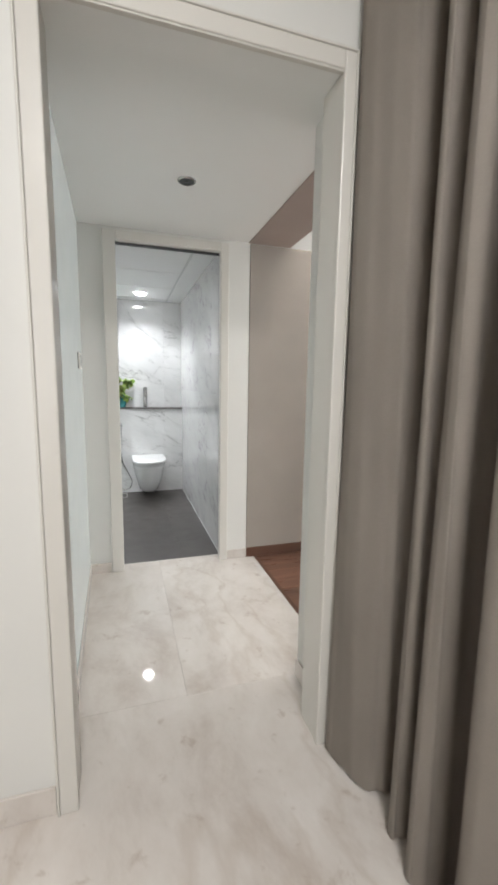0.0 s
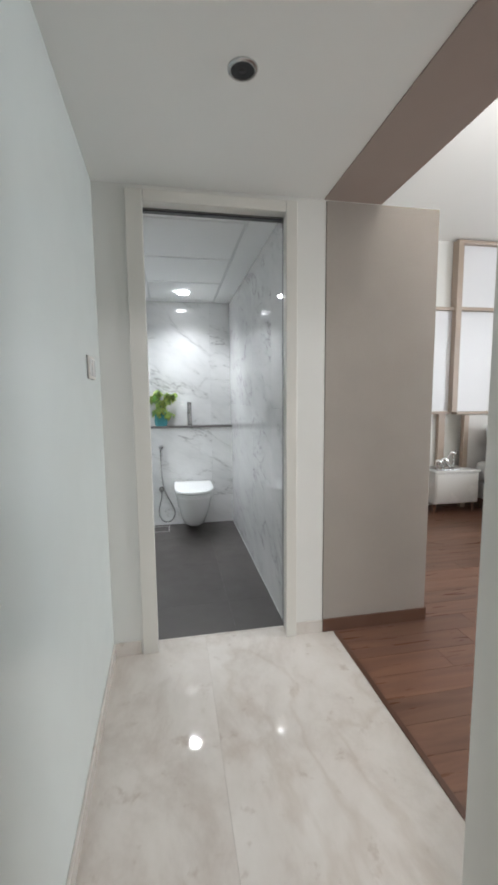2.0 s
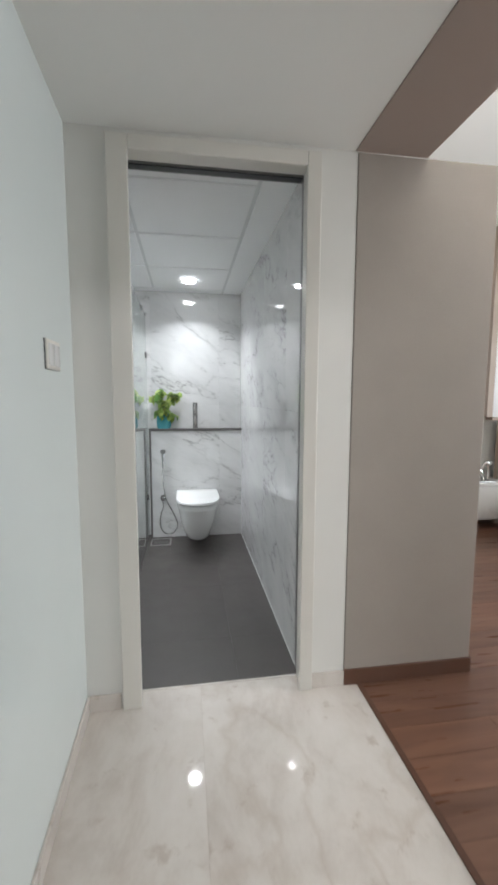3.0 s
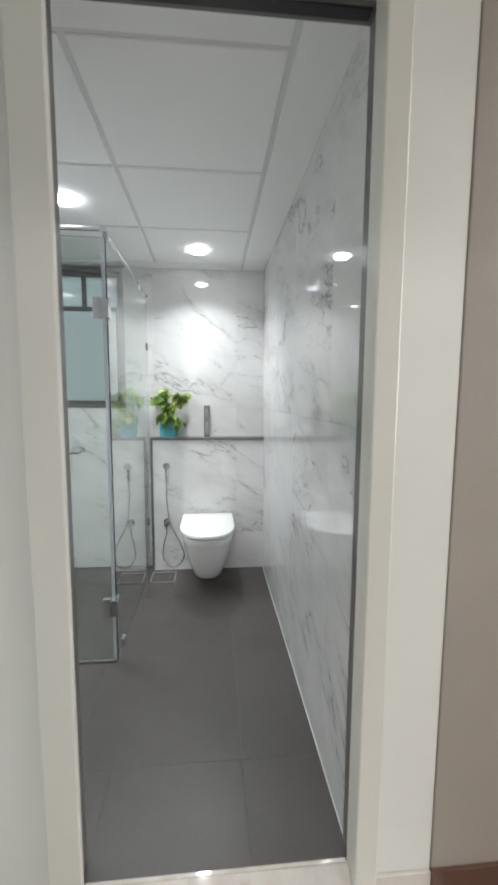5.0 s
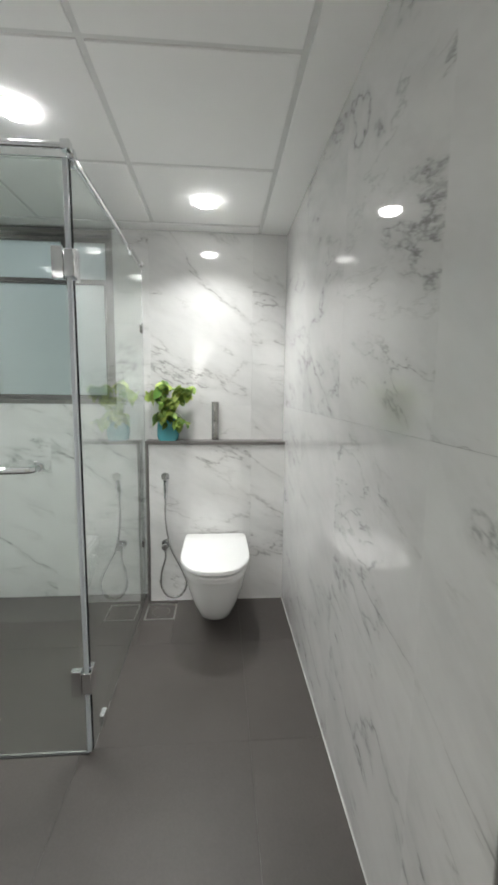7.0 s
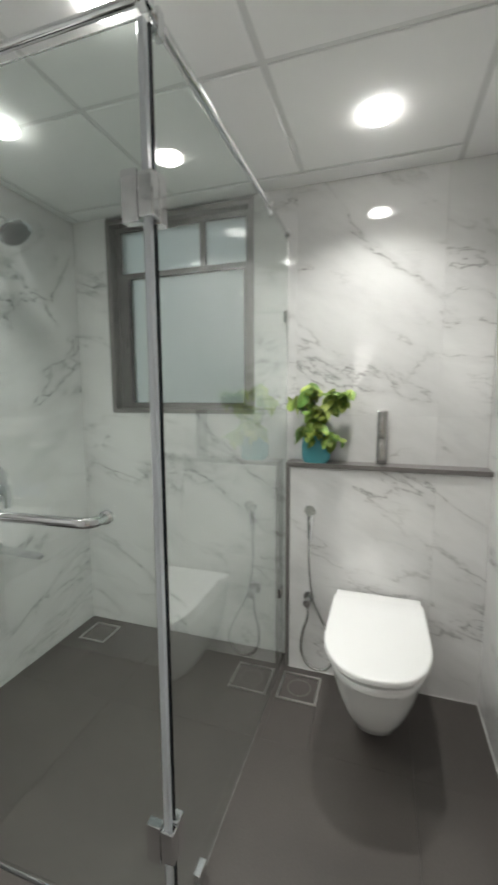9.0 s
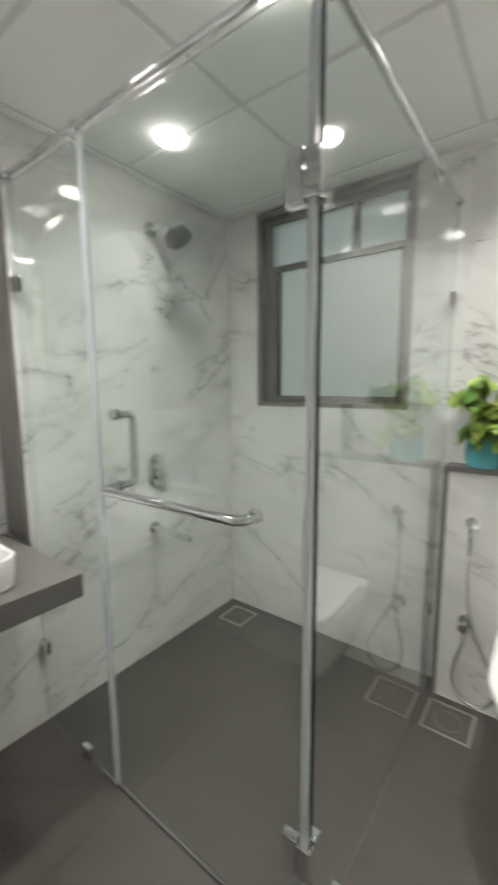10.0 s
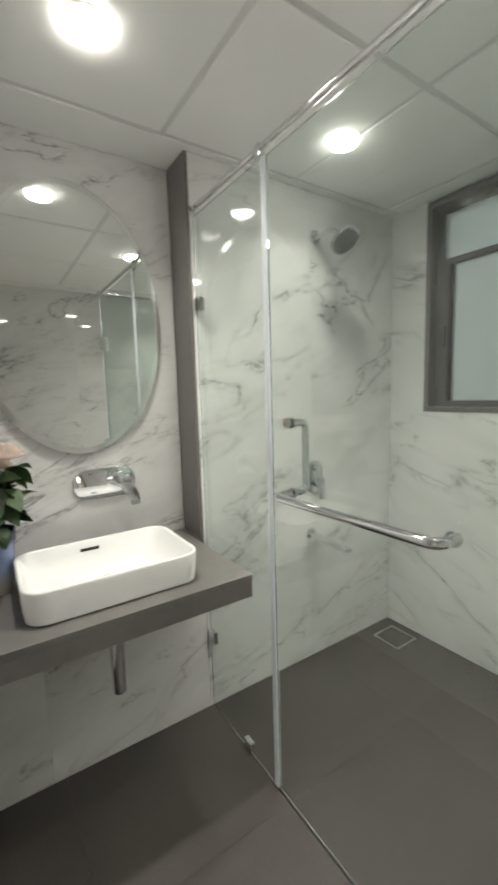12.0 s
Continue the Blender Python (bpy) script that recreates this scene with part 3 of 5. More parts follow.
# ---- bidet spray ----
def bidet_spray():
    t = thing("bidet_spray", "chrome bidet spray with steel hose on the wall beside toilet", "bidet spray")
    x, w = 0.687, 7.914
    bm = bmesh.new()
    rod(bm, (x, w, 0.765), (x, w - 0.012, 0.765), 0.016)
    rod(bm, (x, w - 0.010, 0.765), (x, w - 0.045, 0.760), 0.008)
    part("holder", bm, CHROME, t, smooth=40)
    bm = bmesh.new()
    sweep(bm, [(x, w - 0.070, 0.788), (x, w - 0.055, 0.782), (x, w - 0.043, 0.765), (x - 0.002, w - 0.037, 0.735), (x - 0.003, w - 0.035, 0.690), (x - 0.004, w - 0.035, 0.650)], lambda s: 0.0205 - 0.010 * s + (0.003 if s < 0.15 else 0), 14)
    part("spray_handle", bm, CHROME, t, smooth=50)
    part("trigger", blocks((x - 0.004, x + 0.004, w - 0.062, w - 0.052, 0.700, 0.752), bevel=0.002), CHROME, t, smooth=40)
    bm = bmesh.new()
    rod(bm, (x - 0.008, w, 0.365), (x - 0.008, w - 0.008, 0.365), 0.026)
    rod(bm, (x - 0.008, w - 0.006, 0.365), (x - 0.008, w - 0.055, 0.365), 0.011)
    rod(bm, (x - 0.008, w - 0.035, 0.365), (x - 0.008, w - 0.035, 0.325), 0.009)
    part("angle_valve", bm, CHROME, t, smooth=40)
    bm = bmesh.new()
    rod(bm, (x - 0.008, w - 0.055, 0.365), (x - 0.008, w - 0.075, 0.365), 0.017, 12)
    part("valve_knob", bm, CHROME, t, smooth=30)
    pts = []
    ctrl = [(x - 0.004, w - 0.035, 0.650), (x - 0.004, w - 0.036, 0.52), (x + 0.020, w - 0.037, 0.36), (x + 0.085, w - 0.040, 0.22), (x + 0.115, w - 0.045, 0.13), (x + 0.075, w - 0.05, 0.055), (x + 0.005, w - 0.05, 0.055), (x - 0.035, w - 0.045, 0.12), (x - 0.030, w - 0.040, 0.21), (x - 0.010, w - 0.036, 0.28), (x - 0.008, w - 0.035, 0.328)]
    c = [Vector(p) for p in ctrl]
    for i in range(len(c) - 1):
        p0, p1, p2, p3 = c[max(i - 1, 0)], c[i], c[i + 1], c[min(i + 2, len(c) - 1)]
        for k in range(8):
            s = k / 8
            pts.append(0.5 * ((2 * p1) + (p2 - p0) * s + (2 * p0 - 5 * p1 + 4 * p2 - p3) * s * s + (3 * p1 - p0 - 3 * p2 + p3) * s ** 3))
    pts.append(c[-1])
    part("hose", sweep(bmesh.new(), pts, 0.0066, 10), HOSE, t, "flexible steel hose", smooth=60)
    return t


bidet_spray()


# ---- floor drains ----
RIM_STEEL = mat("drain_steel", (0.70, 0.69, 0.67), 0.34, 1.0)


def floor_drain(cx, cy, s):
    t = thing("floor_drain", "square steel floor drain sunk in grey tiles", "floor drain", "bathroom floor drains")
    h = s / 2
    bm = blocks((cx - h, cx + h, cy - h, cy - h + 0.009, -0.01, 0.0025), (cx - h, cx + h, cy + h - 0.009, cy + h, -0.01, 0.0025), (cx - h, cx - h + 0.009, cy - h + 0.009, cy + h - 0.009, -0.01, 0.0025), (cx + h - 0.009, cx + h, cy - h + 0.009, cy + h - 0.009, -0.01, 0.0025))
    part("frame", bm, RIM_STEEL, t, "polished steel frame")
    part("cover", blocks((cx - h + 0.012, cx + h - 0.012, cy - h + 0.012, cy + h - 0.012, -0.01, -0.001), bevel=0.001), GREY_TILE, t, "grey tile insert")
    bm = bmesh.new()
    spin(bm, [(0.046, -0.001), (0.050, 0.0008), (0.054, -0.001)], (cx, cy, -0.0005), 32, None, True)
    part("grate", bm, GREY_STONE, t, "round grey grate", smooth=40)
    return t


floor_drain(0.66, 7.785, 0.172)
floor_drain(-0.455, 7.875, 0.155)


# ---- shower enclosure ----
def enclosure():
    t = thing("shower_enclosure", "frameless clear glass shower enclosure with chrome fittings and a closed door", "shower enclosure")
    gy, gx, top = 6.862, 0.546, 1.955

    def pane(name, b, parent, label=""):
        ob = part(name, blocks(b, bevel=0.001), GLASS, parent, label)
        ob.visible_shadow = False
        return ob

    pane("fixed_panel", (-0.599, -0.1605, gy - 0.005, gy + 0.005, 0.004, top), t)
    pane("side_panel", (gx - 0.005, gx + 0.005, gy + 0.016, 7.998, 0.004, top), t)
    door = pane("door", (-0.140, 0.534, gy - 0.005, gy + 0.005, 0.012, top - 0.004), t, "hinged clear glass door")
    for name, b, parent in (("seal_strip", (-0.160, -0.1405, gy - 0.010, gy + 0.010, 0.012, top - 0.004), t), ("seal_strip", (0.5345, 0.548, gy - 0.007, gy + 0.008, 0.012, top - 0.004), t)):
        part(name, blocks(b, bevel=0.002), SEAL, parent, "translucent plastic seal")
    part("edge_line", blocks((gx - 0.0042, gx + 0.0042, gy + 0.0125, gy + 0.0155, 0.004, top), bevel=0.001), GLASS_EDGE, t, "dark polished glass edge")
    part("sill_line", blocks((-0.599, 0.540, gy - 0.006, gy + 0.006, -0.003, 0.0035)), BLACK, t, "dark silicone line along the floor")
    part("sill_line", blocks((gx - 0.005, gx + 0.005, gy + 0.012, 7.99, -0.003, 0.0035)), GREY_TILE, t, "grey silicone line along the floor")
    # corner hinges
    for z in (0.275, 1.655):
        bm = blocks((0.492, 0.527, gy - 0.014, gy + 0.013, z - 0.047, z + 0.047), bevel=0.002)
        hinge = part("hinge", bm, CHROME, t, smooth=20)
        part("hinge_wing", blocks((gx - 0.013, gx + 0.014, gy + 0.012, gy + 0.040, z - 0.047, z + 0.047), bevel=0.002), CHROME, hinge, smooth=20)
        bm = bmesh.new()
        box(bm, 0.5275, gx + 0.014, gy - 0.014, gy + 0.0115, z - 0.040, z + 0.040, bevel=0.003)
        part("hinge_pin", bm, CHROME, hinge, smooth=20)
    # wall and floor clamps
    for b in ((-0.599, -0.555, gy - 0.013, gy + 0.013, 1.615, 1.665), (-0.599, -0.555, gy - 0.013, gy + 0.013, 0.295, 0.345), (-0.345, -0.300, gy - 0.013, gy + 0.013, 0.0, 0.045),
              (gx - 0.013, gx + 0.013, 6.975, 7.020, 0.0, 0.045), (gx - 0.013, gx + 0.013, 7.953, 7.997, 1.60, 1.65), (gx - 0.013, gx + 0.013, 7.860, 7.905, 0.36, 0.405)):
        part("clamp", blocks(b, bevel=0.002), CHROME, t, smooth=20)
    # top rods with their clips
    zr = 1.983
    part("support_rod", rod(bmesh.new(), (-0.599, gy, zr), (gx + 0.012, gy, zr), 0.0095), CHROME, t, smooth=40)
    part("support_rod", rod(bmesh.new(), (gx, gy - 0.012, zr), (gx, 7.998, zr), 0.0095), CHROME, t, smooth=40)
    part("rod_corner", blocks((gx - 0.014, gx + 0.014, gy - 0.014, gy + 0.014, zr - 0.014, zr + 0.014), bevel=0.003), CHROME, t, smooth=20)
    for a, b in (((-0.599, gy, zr), (-0.585, gy, zr)), ((gx, 7.998, zr), (gx, 7.984, zr))):
        part("rod_flange", rod(bmesh.new(), a, b, 0.017), CHROME, t, smooth=20)
    for b in ((-0.185, -0.163, gy - 0.012, gy + 0.012, 1.945, zr + 0.011), (gx - 0.012, gx + 0.012, 7.700, 7.722, 1.945, zr + 0.011), (gx - 0.012, gx + 0.012, gy + 0.030, gy + 0.052, 1.945, zr + 0.011)):
        part("rod_clip", blocks(b, bevel=0.002), CHROME, t, smooth=20)
    # towel bar outside, pull handle inside
    xa, xb = -0.060, 0.422
    bm = sweep(bmesh.new(), rounded([(xa, gy - 0.006, 1.022), (xa, gy - 0.060, 1.022), (xb, gy - 0.060, 1.030), (xb, gy - 0.006, 1.030)], 0.028), 0.0115, 16)
    bar = part("towel_bar", bm, CHROME, door, "chrome towel bar on the outside", smooth=60)
    bm = sweep(bmesh.new(), rounded([(xa, gy + 0.006, 1.022), (xa, gy + 0.060, 1.022), (xa, gy + 0.060, 1.222), (xa, gy + 0.006, 1.222)], 0.024), 0.0105, 16)
    part("pull_handle", bm, CHROME, door, "upright chrome pull handle on the inside", smooth=60)
    for x, z, d in ((xa, 1.022, -1), (xb, 1.030, -1), (xa, 1.022, 1), (xa, 1.222, 1), (xa, 1.222, -1)):
        part("collar", rod(bmesh.new(), (x, gy + d * 0.0055, z), (x, gy + d * 0.013, z), 0.0155), CHROME, door, smooth=40)
    return t


enclosure()


# ---- shower fittings ----
W = -0.600
sh = thing("wall_shower", "round chrome shower head on a short wall arm", "shower")
part("flange", rod(bmesh.new(), (W, 7.46, 1.985), (W + 0.010, 7.46, 1.985), 0.030), CHROME, sh, smooth=40)
part("arm", sweep(bmesh.new(), rounded([(W + 0.005, 7.46, 1.985), (W + 0.115, 7.46, 1.985), (W + 0.165, 7.46, 1.945)], 0.04), 0.011, 16), CHROME, sh, smooth=60)
tilt = Matrix.Rotation(radians(-38), 4, "Y")
part("head", spin(bmesh.new(), [(0.012, 0.035), (0.020, 0.012), (0.058, 0.002), (0.063, -0.004), (0.063, -0.014), (0.057, -0.017), (0.002, -0.017)], (W + 0.178, 7.46, 1.925), 32, tilt), CHROME, sh, smooth=40)
part("nozzle_plate", spin(bmesh.new(), [(0.002, -0.0172), (0.053, -0.0172), (0.053, -0.0188), (0.002, -0.0192)], (W + 0.178, 7.46, 1.925), 32, tilt), STEEL, sh, "grey nozzle face", smooth=40)


def stadium(y, z, hw, hh, n=10):
    """A rounded-end outline in the y-z plane."""
    r = min(hw, hh)
    out = []
    for k in range(4 * n):
        a = math.tau * k / (4 * n)
        c, s = math.cos(a), math.sin(a)
        out.append((y + r * c + math.copysign(hw - r, c), z + r * s + math.copysign(hh - r, s)))
    return out


def wall_plate(x0, x1, y, z, hw, hh):
    bm = bmesh.new()
    o, i = stadium(y, z, hw, hh), stadium(y, z, hw - 0.003, hh - 0.003)
    loft(bm, [[(x0, a, b) for a, b in o], [(x1 - 0.002, a, b) for a, b in o], [(x1, a, b) for a, b in i]])
    return bm


mx = thing("shower_mixer", "chrome shower mixer with a lever and an oval wall plate", "shower mixer")
part("plate", wall_plate(W, W + 0.008, 7.445, 0.905, 0.052, 0.080), CHROME, mx, smooth=40)
part("cartridge", rod(bmesh.new(), (W + 0.006, 7.445, 0.885), (W + 0.050, 7.445, 0.885), 0.026), CHROME, mx, smooth=40)
part("lever", blocks((W + 0.048, W + 0.062, 7.427, 7.463, 0.805, 0.905), bevel=0.005), CHROME, mx, smooth=40)
part("diverter", rod(bmesh.new(), (W + 0.006, 7.445, 0.950), (W + 0.030, 7.445, 0.950), 0.014), CHROME, mx, smooth=40)

sp = thing("bath_spout", "slim chrome wall spout below the shower mixer", "spout")
part("flange", rod(bmesh.new(), (W, 7.42, 0.628), (W + 0.010, 7.42, 0.628), 0.030), CHROME, sp, smooth=40)
bm = bmesh.new()
loft(bm, [[(x, 7.42 + a * w, z + b * h) for a, b in ((-1, -0.6), (-0.8, -1), (0.8, -1), (1, -0.6), (1, 0.6), (0.8, 1), (-0.8, 1), (-1, 0.6))] for x, w, h, z in ((W + 0.008, 0.018, 0.013, 0.628), (W + 0.12, 0.018, 0.011, 0.626), (W + 0.235, 0.018, 0.009, 0.622), (W + 0.245, 0.016, 0.007, 0.621))])
part("spout_body", bm, CHROME, sp, smooth=40)


# ---- silicone lines ----
for i, b in enumerate(((1.3815, 1.3848, 6.002, 7.9125, 0.0, 0.003), (0.584, 1.3813, 7.9102, 7.9135, 0.0, 0.003))):
    tagged(part("trim_silicone_%d" % (i + 1), blocks(b, bevel=0.001), GROUT), "thin white silicone bead along the floor edge", "trim", "", "structure")


# ---- bathroom window ----
def bath_window():
    t = tagged(new("window_1"), "grey aluminium window with frosted panes in a stone-lined opening", "window", "", "structure")
    x0, x1, z0, z1, y0 = -0.378, 0.358, 1.214, 2.138, 8.0
    part("reveal", blocks((x0 - 0.024, x0, y0 - 0.001, 8.15, z0 - 0.023, z1 + 0.025)), GREY_STONE, t)
    part("reveal", blocks((x1, x1 + 0.024, y0 - 0.001, 8.15, z0 - 0.023, z1 + 0.025)), GREY_STONE, t)
    part("sill", blocks((x0, x1, y0 - 0.001, 8.15, z0 - 0.023, z0)), GREY_STONE, t)
    part("head", blocks((x0, x1, y0 - 0.001, 8.15, z1, z1 + 0.025)), GREY_STONE, t)
    f0, f1 = 8.05, 8.085
    w = 0.030
    part("frame", blocks((x0, x0 + w, f0, f1, z0, z1), (x1 - w, x1, f0, f1, z0, z1), (x0 + w, x1 - w, f0, f1, z0, z0 + w), (x0 + w, x1 - w, f0, f1, z1 - w * 0.8, z1), bevel=0.002), ALU, t)
    part("transom", blocks((x0 + w, x1 - w, f0 - 0.003, f1, 1.880, 1.908), bevel=0.002), ALU, t)
    part("mullion", blocks((0.092, 0.120, f0 - 0.002, f1, 1.908, z1 - w * 0.8), bevel=0.002), ALU, t)
    part("sash", blocks((x0 + w, x0 + w + 0.034, f0 - 0.002, f1, z0 + w, 1.880), (x1 - w - 0.012, x1 - w, f0 - 0.002, f1, z0 + w, 1.880), bevel=0.002), ALU, t)
    # dark strip down the sash's inner edge
    part("sash_strip", blocks((x0 + w + 0.034, x0 + w + 0.046, f0 + 0.002, f1, z0 + w, 1.880)), BLACK, t, "dark upright strip beside the sash")
    bm = bmesh.new()
    box(bm, x0 + w + 0.010, x0 + w + 0.026, f0 - 0.020, f0 - 0.002, 1.50, 1.60, bevel=0.004)
    part("latch", bm, ALU, t)
    for b in ((x0 + w + 0.046, x1 - w - 0.012, f0 + 0.016, f0 + 0.021, z0 + w, 1.880), (x0 + w, 0.092, f0 + 0.016, f0 + 0.021, 1.908, z1 - w * 0.8), (0.120, x1 - w, f0 + 0.016, f0 + 0.021, 1.908, z1 - w * 0.8)):
        ob = part("pane", blocks(b), FROST, t)
    return t


bath_window()


# ---- vanity ----
part_top = thing("vanity_counter", "thick grey stone vanity counter fixed between two walls", "counter")
part("slab", blocks((-0.748, -0.207, 6.002, 6.818, 0.716, 0.738), bevel=0.0015), GREY_STONE, part_top)
part("apron", blocks((-0.228, -0.208, 6.002, 6.817, 0.664, 0.716), bevel=0.001), GREY_STONE, part_top)
part("end_apron", blocks((-0.598, -0.229, 6.798, 6.817, 0.664, 0.716), bevel=0.001), GREY_STONE, part_top)
part("underside", blocks((-0.598, -0.229, 6.002, 6.797, 0.700, 0.715)), GREY_STONE, part_top)
# grey stone return of the niche
niche_return = structure("trim_niche", blocks((-0.752, -0.600, 6.832, 6.845, 0.739, 2.176), bevel=0.001), GREY_STONE, "upright grey stone strip at the end of the vanity niche", "trim")


def rect_ring(cx, cy, hx, hy, r, z, n=8):
    pts = []
    for qx, qy, a0 in ((1, 1, 0), (-1, 1, 90), (-1, -1, 180), (1, -1, 270)):
        for k in range(n + 1):
            a = radians(a0 + 90 * k / n)
            pts.append((cx + qx * (hx - r) + r * math.cos(a), cy + qy * (hy - r) + r * math.sin(a), z))
    return pts


def basin():
    t = thing("wash_basin", "white ceramic rectangular basin with rounded corners on the counter", "basin")
    cx, cy, z = -0.432, 6.430, 0.738
    hx, hy = 0.168, 0.245
    R = rect_ring
    bm = bmesh.new()
    loft(bm, [R(cx, cy, hx - 0.012, hy - 0.012, 0.05, z + 0.001), R(cx, cy, hx - 0.006, hy - 0.006, 0.056, z + 0.004), R(cx, cy, hx - 0.002, hy - 0.002, 0.058, z + 0.04), R(cx, cy, hx, hy, 0.06, z + 0.088),
              R(cx, cy, hx - 0.001, hy - 0.001, 0.059, z + 0.092), R(cx, cy, hx - 0.004, hy - 0.004, 0.056, z + 0.094), R(cx, cy, hx - 0.010, hy - 0.010, 0.052, z + 0.093), R(cx, cy, hx - 0.013, hy - 0.013, 0.050, z + 0.088),
              R(cx, cy, hx - 0.022, hy - 0.030, 0.050, z + 0.060), R(cx, cy, hx - 0.040, hy - 0.060, 0.050, z + 0.032), R(cx, cy, hx - 0.075, hy - 0.12, 0.045, z + 0.018), R(cx, cy, hx - 0.12, hy - 0.19, 0.03, z + 0.012)])
    part("bowl", bm, CERAMIC, t, smooth=50)
    m = pose(cx - hx + 0.0215, cy - 0.02, z + 0.066, 0, 72, 0)
    bm = bmesh.new()
    box(bm, -0.005, 0.005, -0.030, 0.030, -0.001, 0.003, bevel=0.001)
    bmesh.ops.transform(bm, matrix=m, verts=bm.verts)
    part("overflow_slot", bm, BLACK, t, "dark overflow slot")
    part("waste", spin(bmesh.new(), [(0.002, 0.016), (0.026, 0.015), (0.030, 0.012)], (cx, cy, z), 28), CHROME, t, "chrome waste", smooth=40)
    return t


basin()

tr = thing("bottle_trap", "chrome basin waste pipe hanging below the counter", "waste pipe")
part("tailpiece", rod(bmesh.new(), (-0.43, 6.44, 0.52), (-0.43, 6.44, 0.70), 0.017), CHROME, tr, smooth=40)
part("collar", rod(bmesh.new(), (-0.43, 6.44, 0.535), (-0.43, 6.44, 0.56), 0.025), CHROME, tr, smooth=40)
part("cup", spin(bmesh.new(), [(0.002, 0.366), (0.020, 0.366), (0.023, 0.370), (0.023, 0.535), (0.019, 0.538)], (-0.43, 6.44, 0), 28), CHROME, tr, smooth=40)
part("outlet_pipe", rod(bmesh.new(), (-0.44, 6.44, 0.50), (-0.60, 6.44, 0.50), 0.015), CHROME, tr, smooth=40)

fc = thing("wall_faucet", "chrome wall-mounted basin tap with an oval plate and lever", "faucet")
V = -0.750
part("plate", wall_plate(V, V + 0.010, 6.515, 0.988, 0.115, 0.057), CHROME, fc, smooth=40)
bm = bmesh.new()
rod(bm, (V + 0.008, 6.565, 1.000), (V + 0.060, 6.565, 1.000), 0.026)
part("body", bm, CHROME, fc, smooth=40)
bm = bmesh.new()
loft(bm, [[(x, 6.575 + a * w, z + b * h) for a, b in ((-1, -0.6), (-0.8, -1), (0.8, -1), (1, -0.6), (1, 0.6), (0.8, 1), (-0.8, 1), (-1, 0.6))] for x, w, h, z in ((V + 0.05, 0.021, 0.016, 1.002), (V + 0.09, 0.021, 0.014, 0.992), (V + 0.15, 0.019, 0.011, 0.958), (V + 0.175, 0.017, 0.009, 0.938))])
part("lever", bm, CHROME, fc, smooth=40)
part("cap", rod(bmesh.new(), (V + 0.060, 6.565, 1.000), (V + 0.066, 6.565, 1.000), 0.022), CHROME, fc, smooth=40)


def oval_mirror():
    t = thing("oval_mirror", "tall oval mirror hanging on the marble wall", "mirror")
    cy, cz, a, b = 6.446, 1.575, 0.315, 0.466

    def loop(x, k):
        return [(x, cy + (a - k) * math.cos(s * math.tau / 96), cz + (b - k) * math.sin(s * math.tau / 96)) for s in range(96)]

    part("backing", loft(bmesh.new(), [loop(V + 0.001, 0.02), loop(V + 0.014, 0.02)]), ALU, t)
    bm = bmesh.new()
    loft(bm, [loop(V + 0.0145, 0.0178), loop(V + 0.0184, 0.0178)])
    part("mirror_glass", bm, MIRROR, t)
    bm = bmesh.new()
    rims = [[bm.verts.new(p) for p in loop(x, k)] for x, k in ((V + 0.0145, 0.0175), (V + 0.0145, 0.0), (V + 0.0166, 0.0), (V + 0.0184, 0.0175))]
    for a_, b_ in zip(rims, rims[1:] + rims[:1]):
        for k in range(96):
            bm.faces.new((a_[k], a_[(k + 1) % 96], b_[(k + 1) % 96], b_[k]))
    part("bevel", bm, BEVEL, t, "bright bevelled rim", smooth=40)
    return t


oval_mirror()


